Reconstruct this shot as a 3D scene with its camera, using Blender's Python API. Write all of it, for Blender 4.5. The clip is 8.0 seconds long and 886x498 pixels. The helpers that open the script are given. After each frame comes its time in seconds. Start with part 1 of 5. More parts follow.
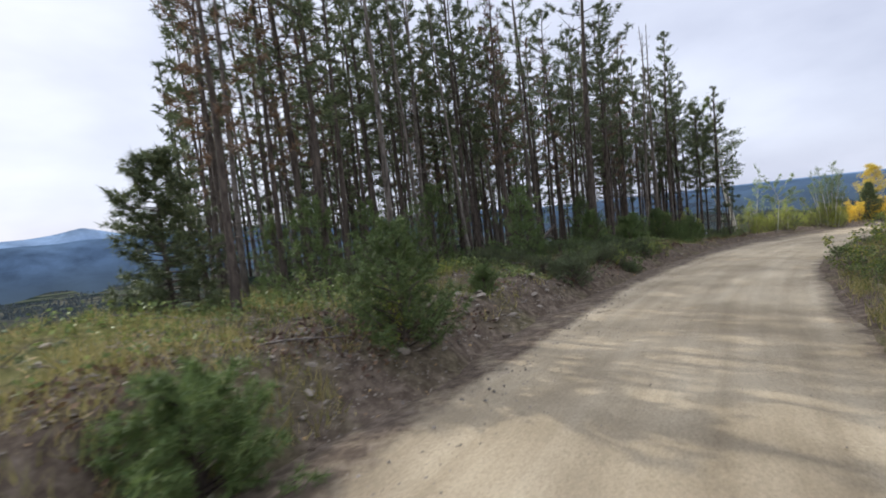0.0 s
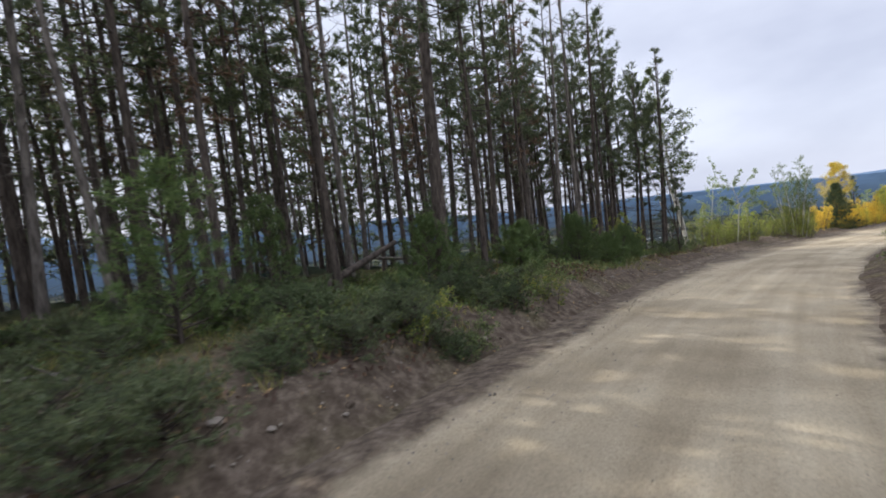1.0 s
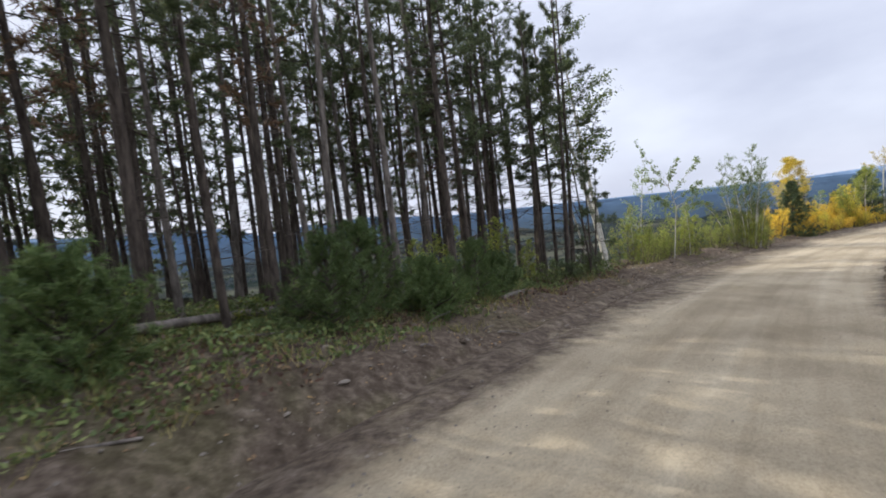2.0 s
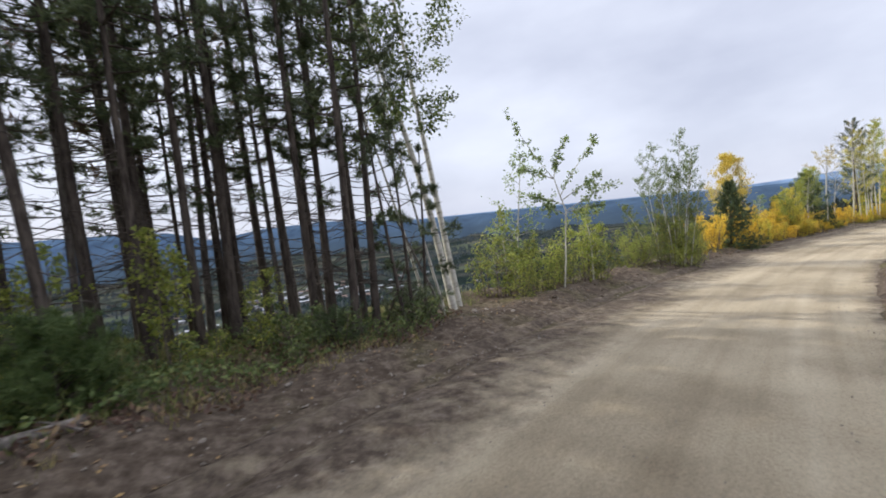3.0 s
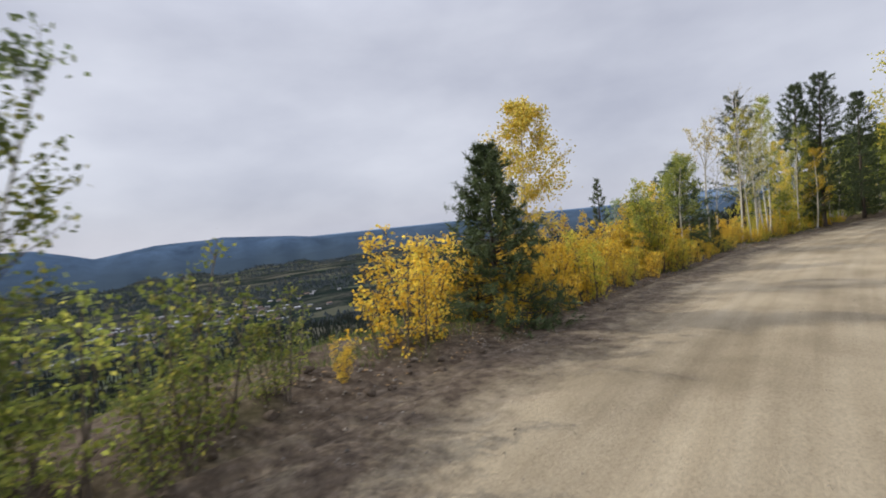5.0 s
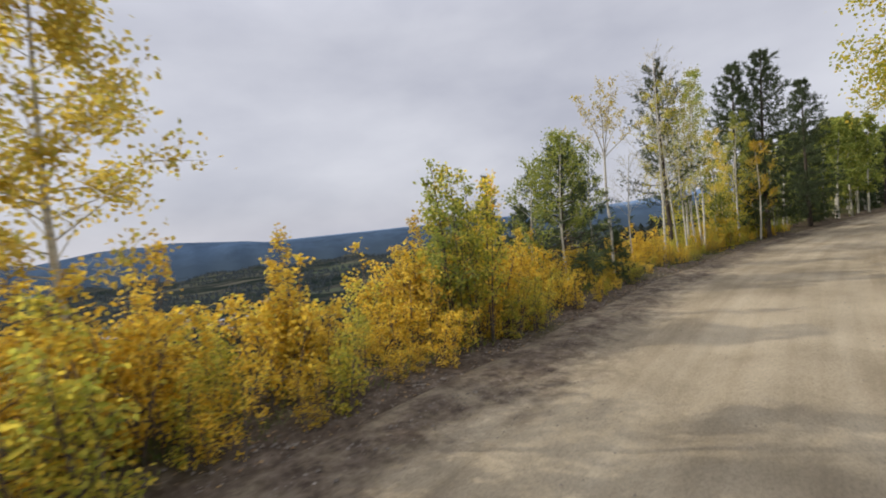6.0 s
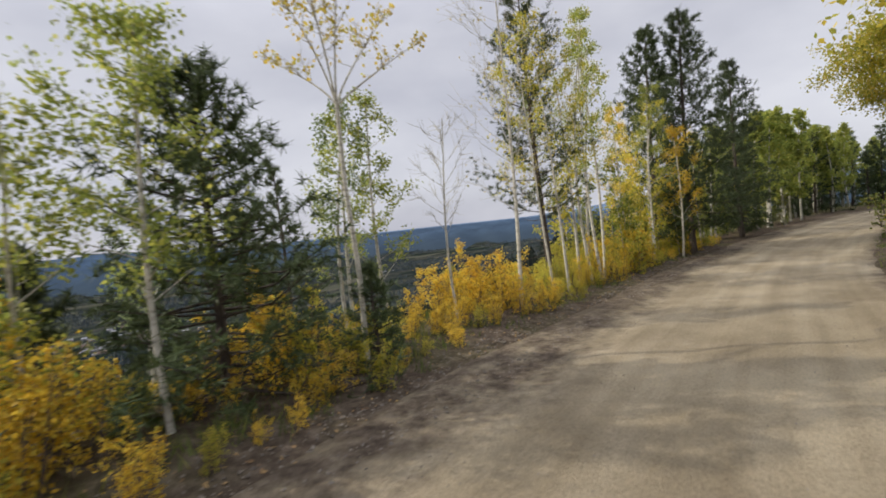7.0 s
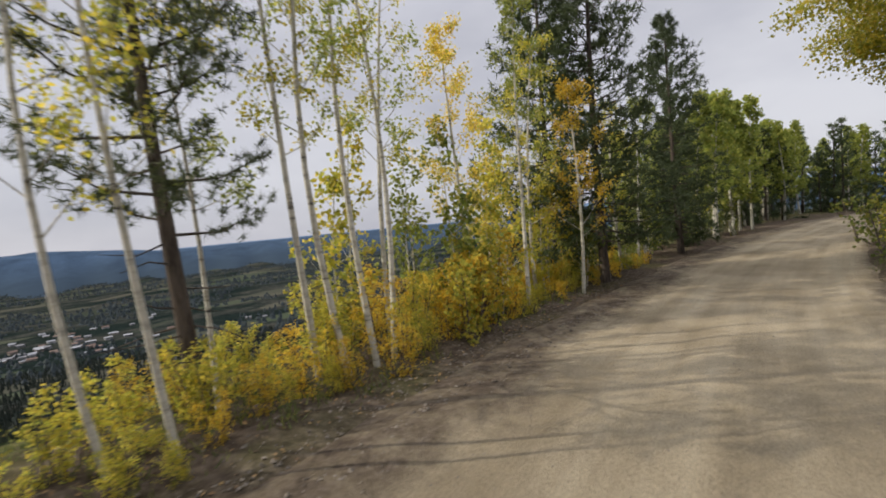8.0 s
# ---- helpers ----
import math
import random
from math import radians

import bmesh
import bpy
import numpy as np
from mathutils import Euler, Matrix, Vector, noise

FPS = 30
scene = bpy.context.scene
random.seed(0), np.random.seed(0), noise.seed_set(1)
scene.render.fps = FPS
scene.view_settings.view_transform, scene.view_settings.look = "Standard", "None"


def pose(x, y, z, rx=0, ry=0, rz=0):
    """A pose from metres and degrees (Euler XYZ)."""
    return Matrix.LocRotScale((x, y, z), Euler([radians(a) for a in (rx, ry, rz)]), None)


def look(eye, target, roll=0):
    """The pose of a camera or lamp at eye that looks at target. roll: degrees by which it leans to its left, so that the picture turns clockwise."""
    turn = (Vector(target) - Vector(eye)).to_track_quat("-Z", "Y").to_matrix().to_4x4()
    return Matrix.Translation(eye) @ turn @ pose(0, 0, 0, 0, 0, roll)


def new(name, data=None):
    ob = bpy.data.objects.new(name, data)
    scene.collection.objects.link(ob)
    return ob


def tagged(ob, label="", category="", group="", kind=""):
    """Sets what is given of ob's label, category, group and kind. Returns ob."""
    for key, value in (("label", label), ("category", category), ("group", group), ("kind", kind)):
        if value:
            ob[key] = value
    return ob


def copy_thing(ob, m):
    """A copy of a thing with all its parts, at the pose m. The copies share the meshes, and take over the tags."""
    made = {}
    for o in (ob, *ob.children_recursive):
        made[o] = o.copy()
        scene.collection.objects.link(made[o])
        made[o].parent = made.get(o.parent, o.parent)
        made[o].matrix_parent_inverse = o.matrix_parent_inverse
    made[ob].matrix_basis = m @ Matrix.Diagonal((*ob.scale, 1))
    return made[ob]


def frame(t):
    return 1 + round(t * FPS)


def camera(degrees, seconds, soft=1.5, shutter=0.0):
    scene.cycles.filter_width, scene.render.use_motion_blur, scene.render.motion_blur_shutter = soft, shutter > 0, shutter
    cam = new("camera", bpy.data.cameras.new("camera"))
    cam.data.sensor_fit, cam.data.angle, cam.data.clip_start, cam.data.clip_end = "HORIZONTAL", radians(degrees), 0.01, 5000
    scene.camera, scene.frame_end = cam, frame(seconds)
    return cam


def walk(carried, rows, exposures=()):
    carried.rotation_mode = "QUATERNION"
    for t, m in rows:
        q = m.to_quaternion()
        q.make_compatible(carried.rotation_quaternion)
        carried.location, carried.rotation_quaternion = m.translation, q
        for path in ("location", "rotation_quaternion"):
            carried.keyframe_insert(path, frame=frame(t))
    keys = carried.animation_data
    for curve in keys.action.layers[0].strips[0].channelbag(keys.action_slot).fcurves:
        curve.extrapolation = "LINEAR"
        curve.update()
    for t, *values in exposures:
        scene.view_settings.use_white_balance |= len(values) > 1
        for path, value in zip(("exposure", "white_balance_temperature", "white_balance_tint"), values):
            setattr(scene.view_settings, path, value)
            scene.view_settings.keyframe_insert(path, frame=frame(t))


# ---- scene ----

# ---------------- camera and its way ----------------
cam = camera(89.0, 8.0, soft=1.8, shutter=0.1)
ROWS = [
    (0.0, 0.000, 0.000, 1.750, -2.05, -4.43, 6.63),
    (0.5, 2.516, 3.815, 1.482, -4.47, -4.31, 6.59),
    (1.0, 5.178, 7.499, 1.241, -6.77, -4.28, 6.54),
    (1.5, 8.078, 10.829, 1.034, -8.98, -4.52, 6.46),
    (3.0, 16.355, 18.426, 0.342, -16.68, -4.65, 5.92),
    (3.5, 19.455, 20.856, 0.090, -19.25, -4.57, 5.89),
    (4.0, 22.752, 23.192, -0.197, -22.15, -4.46, 6.11),
    (4.5, 26.343, 25.524, -0.512, -24.85, -4.10, 6.03),
    (6.0, 37.290, 30.892, -1.026, -32.22, -3.81, 5.96),
    (6.5, 41.127, 32.379, -1.245, -35.20, -3.60, 5.99),
    (7.0, 44.683, 33.615, -1.377, -38.30, -3.49, 6.09),
    (7.5, 48.500, 34.769, -1.459, -41.03, -3.83, 5.79),
    (8.0, 52.291, 35.769, -1.636, -43.00, -3.82, 5.34),
]
EXPOSURES = [(0.0, 0.5, 6200, 10), (1.5, 0.52, 6200, 10), (3.0, 0.46, 6250, 10), (3.5, 0.44, 6250, 10), (4.0, 0.3, 6300, 10), (4.5, 0.12, 6350, 10), (6.0, 0.03, 6650, 10), (7.0, 0.09, 6720, 10), (8.0, 0.02, 6800, 10)]
walk(cam, [(t, pose(x, y, z, 90 + pitch, roll, yaw)) for t, x, y, z, yaw, pitch, roll in ROWS], EXPOSURES)

# ---------------- sky, sun ----------------
SUN_AZ, SUN_EL = -48.0, 30.0          # degrees from +y towards +x; height over the horizon
world = bpy.data.worlds.new("sky")
scene.world = world
world.use_nodes = True
wn, wl = world.node_tree.nodes, world.node_tree.links
wn.clear()
w_out = wn.new("ShaderNodeOutputWorld")
w_bg = wn.new("ShaderNodeBackground")
w_sky = wn.new("ShaderNodeTexSky")
w_sky.sky_type, w_sky.sun_disc = "NISHITA", False
w_sky.sun_elevation, w_sky.sun_rotation = radians(SUN_EL), radians(SUN_AZ)
w_tc = wn.new("ShaderNodeTexCoord")
w_map = wn.new("ShaderNodeMapping")
w_map.inputs["Scale"].default_value = (1.0, 1.0, 2.3)
w_noise = wn.new("ShaderNodeTexNoise")
w_noise.inputs["Scale"].default_value, w_noise.inputs["Detail"].default_value = 2.0, 6
w_noise.inputs["Roughness"].default_value = 0.5
w_ramp = wn.new("ShaderNodeValToRGB")
w_ramp.color_ramp.elements[0].position, w_ramp.color_ramp.elements[0].color = 0.32, (4.75, 4.95, 5.9, 1)
w_ramp.color_ramp.elements[1].position, w_ramp.color_ramp.elements[1].color = 0.66, (6.9, 7.1, 7.95, 1)
w_mix = wn.new("ShaderNodeMixRGB")
w_mix.inputs["Fac"].default_value = 0.93     # nearly closed cloud cover
w_bg.inputs["Strength"].default_value = 0.1
wl.new(w_tc.outputs["Generated"], w_map.inputs["Vector"])
wl.new(w_map.outputs["Vector"], w_noise.inputs["Vector"])
wl.new(w_noise.outputs["Fac"], w_ramp.inputs["Fac"])
wl.new(w_sky.outputs["Color"], w_mix.inputs["Color1"])
wl.new(w_ramp.outputs["Color"], w_mix.inputs["Color2"])
w_sep = wn.new("ShaderNodeSeparateXYZ")
w_up = wn.new("ShaderNodeMapRange")
w_up.interpolation_type = "SMOOTHSTEP"
w_up.inputs["From Min"].default_value, w_up.inputs["From Max"].default_value = 0.35, 1.0
w_up.inputs["To Min"].default_value, w_up.inputs["To Max"].default_value = 1.0, 3.1
w_mul = wn.new("ShaderNodeMixRGB")
w_mul.blend_type = "MULTIPLY"
w_mul.inputs["Fac"].default_value = 1.0
wl.new(w_tc.outputs["Generated"], w_sep.inputs[0])
wl.new(w_sep.outputs["Z"], w_up.inputs["Value"])
wl.new(w_mix.outputs["Color"], w_mul.inputs["Color1"])
wl.new(w_up.outputs["Result"], w_mul.inputs["Color2"])
wl.new(w_mul.outputs["Color"], w_bg.inputs["Color"])
wl.new(w_bg.outputs["Background"], w_out.inputs["Surface"])

sun_data = bpy.data.lights.new("sun", "SUN")
sun_data.energy, sun_data.angle, sun_data.color = 4.0, radians(0.55), (1.0, 0.93, 0.82)
sun = new("sun", sun_data)
_a, _e = radians(SUN_AZ), radians(SUN_EL)
SUN_DIR = Vector((math.sin(_a) * math.cos(_e), math.cos(_a) * math.cos(_e), math.sin(_e)))
sun.matrix_world = look(SUN_DIR * 200, (0, 0, 0))


# ---------------- materials ----------------
def material(name, rough=0.9, spec=0.2):
    m = bpy.data.materials.new(name)
    m.use_nodes = True
    n, l = m.node_tree.nodes, m.node_tree.links
    b = n["Principled BSDF"]
    b.inputs["Roughness"].default_value = rough
    b.inputs["Specular IOR Level"].default_value = spec
    return m, n, l, b


def ramp(n, stops):
    r = n.new("ShaderNodeValToRGB")
    while len(r.color_ramp.elements) < len(stops):
        r.color_ramp.elements.new(0.5)
    for e, (p, c) in zip(r.color_ramp.elements, stops):
        e.position, e.color = p, (*c, 1)
    return r


def tex_noise(n, l, scale, detail=6, vector=None, rough=0.55):
    t = n.new("ShaderNodeTexNoise")
    t.inputs["Scale"].default_value, t.inputs["Detail"].default_value = scale, detail
    t.inputs["Roughness"].default_value = rough
    if vector:
        l.new(vector, t.inputs["Vector"])
    return t


def bump(n, l, b, height, strength, distance):
    bp = n.new("ShaderNodeBump")
    bp.inputs["Strength"].default_value, bp.inputs["Distance"].default_value = strength, distance
    l.new(height, bp.inputs["Height"])
    l.new(bp.outputs["Normal"], b.inputs["Normal"])


def mixrgb(n, l, fac, c1, c2, mode="MIX"):
    m = n.new("ShaderNodeMixRGB")
    m.blend_type = mode
    for sock, v in ((m.inputs[0], fac), (m.inputs[1], c1), (m.inputs[2], c2)):
        if isinstance(v, (int, float)):
            sock.default_value = v
        elif isinstance(v, tuple):
            sock.default_value = (*v, 1)
        else:
            l.new(v, sock)
    return m.outputs[0]


def leaf_material(name, stops, through_share=0.35, rough=0.6):
    """Foliage: each leaf its own tint, thin enough to let light through."""
    m, n, l, b = material(name, rough, 0.25)
    g = n.new("ShaderNodeNewGeometry")
    r = ramp(n, stops)
    l.new(g.outputs["Random Per Island"], r.inputs["Fac"])
    info = n.new("ShaderNodeObjectInfo")
    hsv = n.new("ShaderNodeHueSaturation")
    mr = n.new("ShaderNodeMapRange")
    mr.inputs["To Min"].default_value, mr.inputs["To Max"].default_value = 0.8, 1.2
    l.new(info.outputs["Random"], mr.inputs["Value"])
    l.new(mr.outputs["Result"], hsv.inputs["Value"])
    l.new(r.outputs["Color"], hsv.inputs["Color"])
    l.new(hsv.outputs["Color"], b.inputs["Base Color"])
    tr = n.new("ShaderNodeBsdfTranslucent")
    l.new(hsv.outputs["Color"], tr.inputs["Color"])
    mx = n.new("ShaderNodeMixShader")
    mx.inputs["Fac"].default_value = through_share
    l.new(b.outputs["BSDF"], mx.inputs[1])
    l.new(tr.outputs["BSDF"], mx.inputs[2])
    l.new(mx.outputs["Shader"], n["Material Output"].inputs["Surface"])
    return m


def bark_material(name, dark, light, band=0.0, scale=14.0):
    m, n, l, b = material(name, 0.9, 0.15)
    tc = n.new("ShaderNodeTexCoord")
    mp = n.new("ShaderNodeMapping")
    mp.inputs["Scale"].default_value = (1, 1, 0.22) if not band else (0.5, 0.5, 2.2)
    l.new(tc.outputs["Object"], mp.inputs["Vector"])
    t = tex_noise(n, l, scale, 8, mp.outputs["Vector"], 0.65)
    r = ramp(n, [(0.36, dark), (0.62, light)] if not band else [(0.32, dark), (0.40, tuple(c * 0.68 for c in light)), (0.54, light), (0.9, tuple(c * 1.1 for c in light))])
    l.new(t.outputs["Fac"], r.inputs["Fac"])
    l.new(r.outputs["Color"], b.inputs["Base Color"])
    bump(n, l, b, t.outputs["Fac"], 0.6, 0.02)
    return m


BARK_PINE = bark_material("pine_bark", (0.028, 0.022, 0.018), (0.105, 0.085, 0.07))
BARK_GREY = bark_material("dead_bark", (0.05, 0.043, 0.037), (0.185, 0.16, 0.138))
BARK_ASPEN = bark_material("aspen_bark", (0.06, 0.053, 0.045), (0.48, 0.455, 0.385), band=1.0, scale=7.0)
BARK_TWIG = bark_material("twig_bark", (0.06, 0.05, 0.04), (0.17, 0.14, 0.11))
NEEDLE = leaf_material("pine_needles", [(0.0, (0.05, 0.064, 0.032)), (0.5, (0.082, 0.106, 0.05)), (1.0, (0.14, 0.158, 0.07))], 0.32)
NEEDLE_YOUNG = leaf_material("young_needles", [(0.0, (0.05, 0.08, 0.025)), (0.5, (0.085, 0.13, 0.04)), (1.0, (0.15, 0.185, 0.06))], 0.25)
NEEDLE_BROWN = leaf_material("brown_needles", [(0.0, (0.07, 0.045, 0.03)), (1.0, (0.17, 0.105, 0.06))], 0.25)
NEEDLE_DARK = leaf_material("fir_needles", [(0.0, (0.034, 0.05, 0.022)), (1.0, (0.095, 0.125, 0.048))], 0.2)
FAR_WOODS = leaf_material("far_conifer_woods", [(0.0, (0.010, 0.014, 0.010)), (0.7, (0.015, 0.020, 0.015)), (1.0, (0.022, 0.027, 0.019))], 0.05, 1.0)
# paler and bluer than the hillside woods: distance haze painted into the groves
HAZY_VALLEY_WOODS = leaf_material("hazy_valley_woods", [(0.0, (0.027, 0.037, 0.042)), (0.7, (0.036, 0.047, 0.05)), (1.0, (0.048, 0.058, 0.055))], 0.05, 1.0)
LEAF_GOLD = leaf_material("golden_leaves", [(0.0, (0.50, 0.30, 0.03)), (0.4, (0.68, 0.45, 0.05)), (0.8, (0.78, 0.58, 0.08)), (1.0, (0.5, 0.47, 0.08))], 0.58)
LEAF_PALE = leaf_material("pale_yellow_leaves", [(0.0, (0.60, 0.42, 0.06)), (0.5, (0.75, 0.57, 0.11)), (1.0, (0.48, 0.46, 0.10))], 0.58)
LEAF_MIXED = leaf_material("turning_leaves", [(0.0, (0.29, 0.32, 0.055)), (0.5, (0.50, 0.46, 0.075)), (0.85, (0.70, 0.53, 0.075)), (1.0, (0.27, 0.31, 0.055))], 0.64)
LEAF_GREEN = leaf_material("green_leaves", [(0.0, (0.18, 0.22, 0.05)), (0.6, (0.30, 0.345, 0.075)), (1.0, (0.47, 0.45, 0.10))], 0.6)
LEAF_OLIVE = leaf_material("olive_leaves", [(0.0, (0.10, 0.135, 0.033)), (0.6, (0.19, 0.225, 0.05)), (1.0, (0.36, 0.33, 0.075))], 0.55)
LEAF_SILVER = leaf_material("dusty_green_leaves", [(0.0, (0.13, 0.18, 0.07)), (0.6, (0.22, 0.28, 0.11)), (1.0, (0.33, 0.38, 0.17))], 0.5)
LEAF_DARK = leaf_material("deep_green_leaves", [(0.0, (0.06, 0.085, 0.03)), (0.6, (0.11, 0.145, 0.045)), (1.0, (0.19, 0.21, 0.07))], 0.3)
GRASS_DRY = leaf_material("dry_grass", [(0.0, (0.10, 0.11, 0.03)), (0.5, (0.24, 0.21, 0.07)), (1.0, (0.36, 0.30, 0.13))], 0.3)
GRASS_GREEN = leaf_material("green_grass", [(0.0, (0.06, 0.09, 0.02)), (0.6, (0.12, 0.16, 0.035)), (1.0, (0.24, 0.24, 0.06))], 0.3)
LITTER = leaf_material("fallen_leaves", [(0.0, (0.10, 0.065, 0.04)), (0.6, (0.24, 0.15, 0.07)), (1.0, (0.30, 0.20, 0.08))], 0.1, 0.8)
CREEPER = leaf_material("red_brown_creeper", [(0.0, (0.05, 0.032, 0.024)), (0.6, (0.11, 0.065, 0.045)), (1.0, (0.17, 0.12, 0.06))], 0.1, 0.8)


def stone_material():
    m, n, l, b = material("field_stone", 0.85, 0.25)
    info = n.new("ShaderNodeNewGeometry")
    tc = n.new("ShaderNodeTexCoord")
    t = tex_noise(n, l, 9, 8, tc.outputs["Object"])
    r = ramp(n, [(0.35, (0.06, 0.051, 0.042)), (0.95, (0.20, 0.172, 0.14))])
    mm = n.new("ShaderNodeMath")
    mm.operation = "MULTIPLY_ADD"
    mm.inputs[1].default_value, mm.inputs[2].default_value = 0.45, 0.0
    l.new(info.outputs["Random Per Island"], mm.inputs[0])
    ad = n.new("ShaderNodeMath")
    l.new(mm.outputs[0], ad.inputs[0])
    l.new(t.outputs["Fac"], ad.inputs[1])
    l.new(ad.outputs[0], r.inputs["Fac"])
    l.new(r.outputs["Color"], b.inputs["Base Color"])
    bump(n, l, b, t.outputs["Fac"], 0.5, 0.03)
    return m


STONE = stone_material()


def road_material():
    """Packed tan gravel: stones, dust, and streaks that run along the wheel ways."""
    m, n, l, b = material("gravel_road_surface", 0.95, 0.05)
    uv = n.new("ShaderNodeUVMap")
    uv.uv_map = "along"
    tc = n.new("ShaderNodeTexCoord")
    mp = n.new("ShaderNodeMapping")
    mp.inputs["Scale"].default_value = (0.06, 1.6, 1)
    l.new(uv.outputs["UV"], mp.inputs["Vector"])
    streak = tex_noise(n, l, 1.6, 5, mp.outputs["Vector"])
    r1 = ramp(n, [(0.30, (0.258, 0.212, 0.143)), (0.5, (0.322, 0.27, 0.186)), (0.72, (0.385, 0.328, 0.232))])
    l.new(streak.outputs["Fac"], r1.inputs["Fac"])
    patch = tex_noise(n, l, 0.55, 5, tc.outputs["Object"])
    r2 = ramp(n, [(0.33, (0.55, 0.53, 0.51)), (0.62, (1.05, 1.05, 1.05))])
    l.new(patch.outputs["Fac"], r2.inputs["Fac"])
    c = mixrgb(n, l, 0.75, r1.outputs["Color"], r2.outputs["Color"], "MULTIPLY")
    grit = tex_noise(n, l, 38, 6, tc.outputs["Object"], 0.75)
    r3 = ramp(n, [(0.32, (0.45, 0.44, 0.43)), (0.5, (0.92, 0.92, 0.92)), (0.68, (1.3, 1.28, 1.25))])
    l.new(grit.outputs["Fac"], r3.inputs["Fac"])
    c = mixrgb(n, l, 0.55, c, r3.outputs["Color"], "MULTIPLY")
    vor = n.new("ShaderNodeTexVoronoi")
    vor.inputs["Scale"].default_value = 26
    l.new(tc.outputs["Object"], vor.inputs["Vector"])
    r4 = ramp(n, [(0.05, (0.75, 0.74, 0.72)), (0.22, (1, 1, 1))])
    l.new(vor.outputs["Distance"], r4.inputs["Fac"])
    c = mixrgb(n, l, 0.5, c, r4.outputs["Color"], "MULTIPLY")
    # darker loose shoulder, by the distance from the road's edges stored in the mesh
    at = n.new("ShaderNodeAttribute")
    at.attribute_name = "shoulder"
    rag = tex_noise(n, l, 2.6, 7, tc.outputs["Object"], 0.7)
    ma = n.new("ShaderNodeMath")
    ma.operation = "MULTIPLY_ADD"
    ma.inputs[1].default_value, ma.inputs[2].default_value = 2.6, -1.3
    l.new(rag.outputs["Fac"], ma.inputs[0])
    mb = n.new("ShaderNodeMath")
    mb.use_clamp = True
    l.new(at.outputs["Fac"], mb.inputs[0])
    l.new(ma.outputs[0], mb.inputs[1])
    lo = n.new("ShaderNodeMath")
    lo.operation = "MINIMUM"
    l.new(mb.outputs[0], lo.inputs[0])
    dbl = n.new("ShaderNodeMath")
    dbl.operation = "MULTIPLY"
    dbl.inputs[1].default_value = 3.0
    dbl.use_clamp = True
    l.new(at.outputs["Fac"], dbl.inputs[0])
    l.new(dbl.outputs[0], lo.inputs[1])
    fine = tex_noise(n, l, 7.0, 8, tc.outputs["Object"], 0.7)
    earth = ramp(n, [(0.3, (0.036, 0.027, 0.02)), (0.5, (0.085, 0.066, 0.049)), (0.72, (0.17, 0.138, 0.107))])
    l.new(fine.outputs["Fac"], earth.inputs["Fac"])
    c = mixrgb(n, l, lo.outputs[0], c, earth.outputs["Color"])
    l.new(c, b.inputs["Base Color"])
    bump(n, l, b, mixrgb(n, l, 0.5, grit.outputs["Fac"], fine.outputs["Fac"]), 0.9, 0.05)
    return m


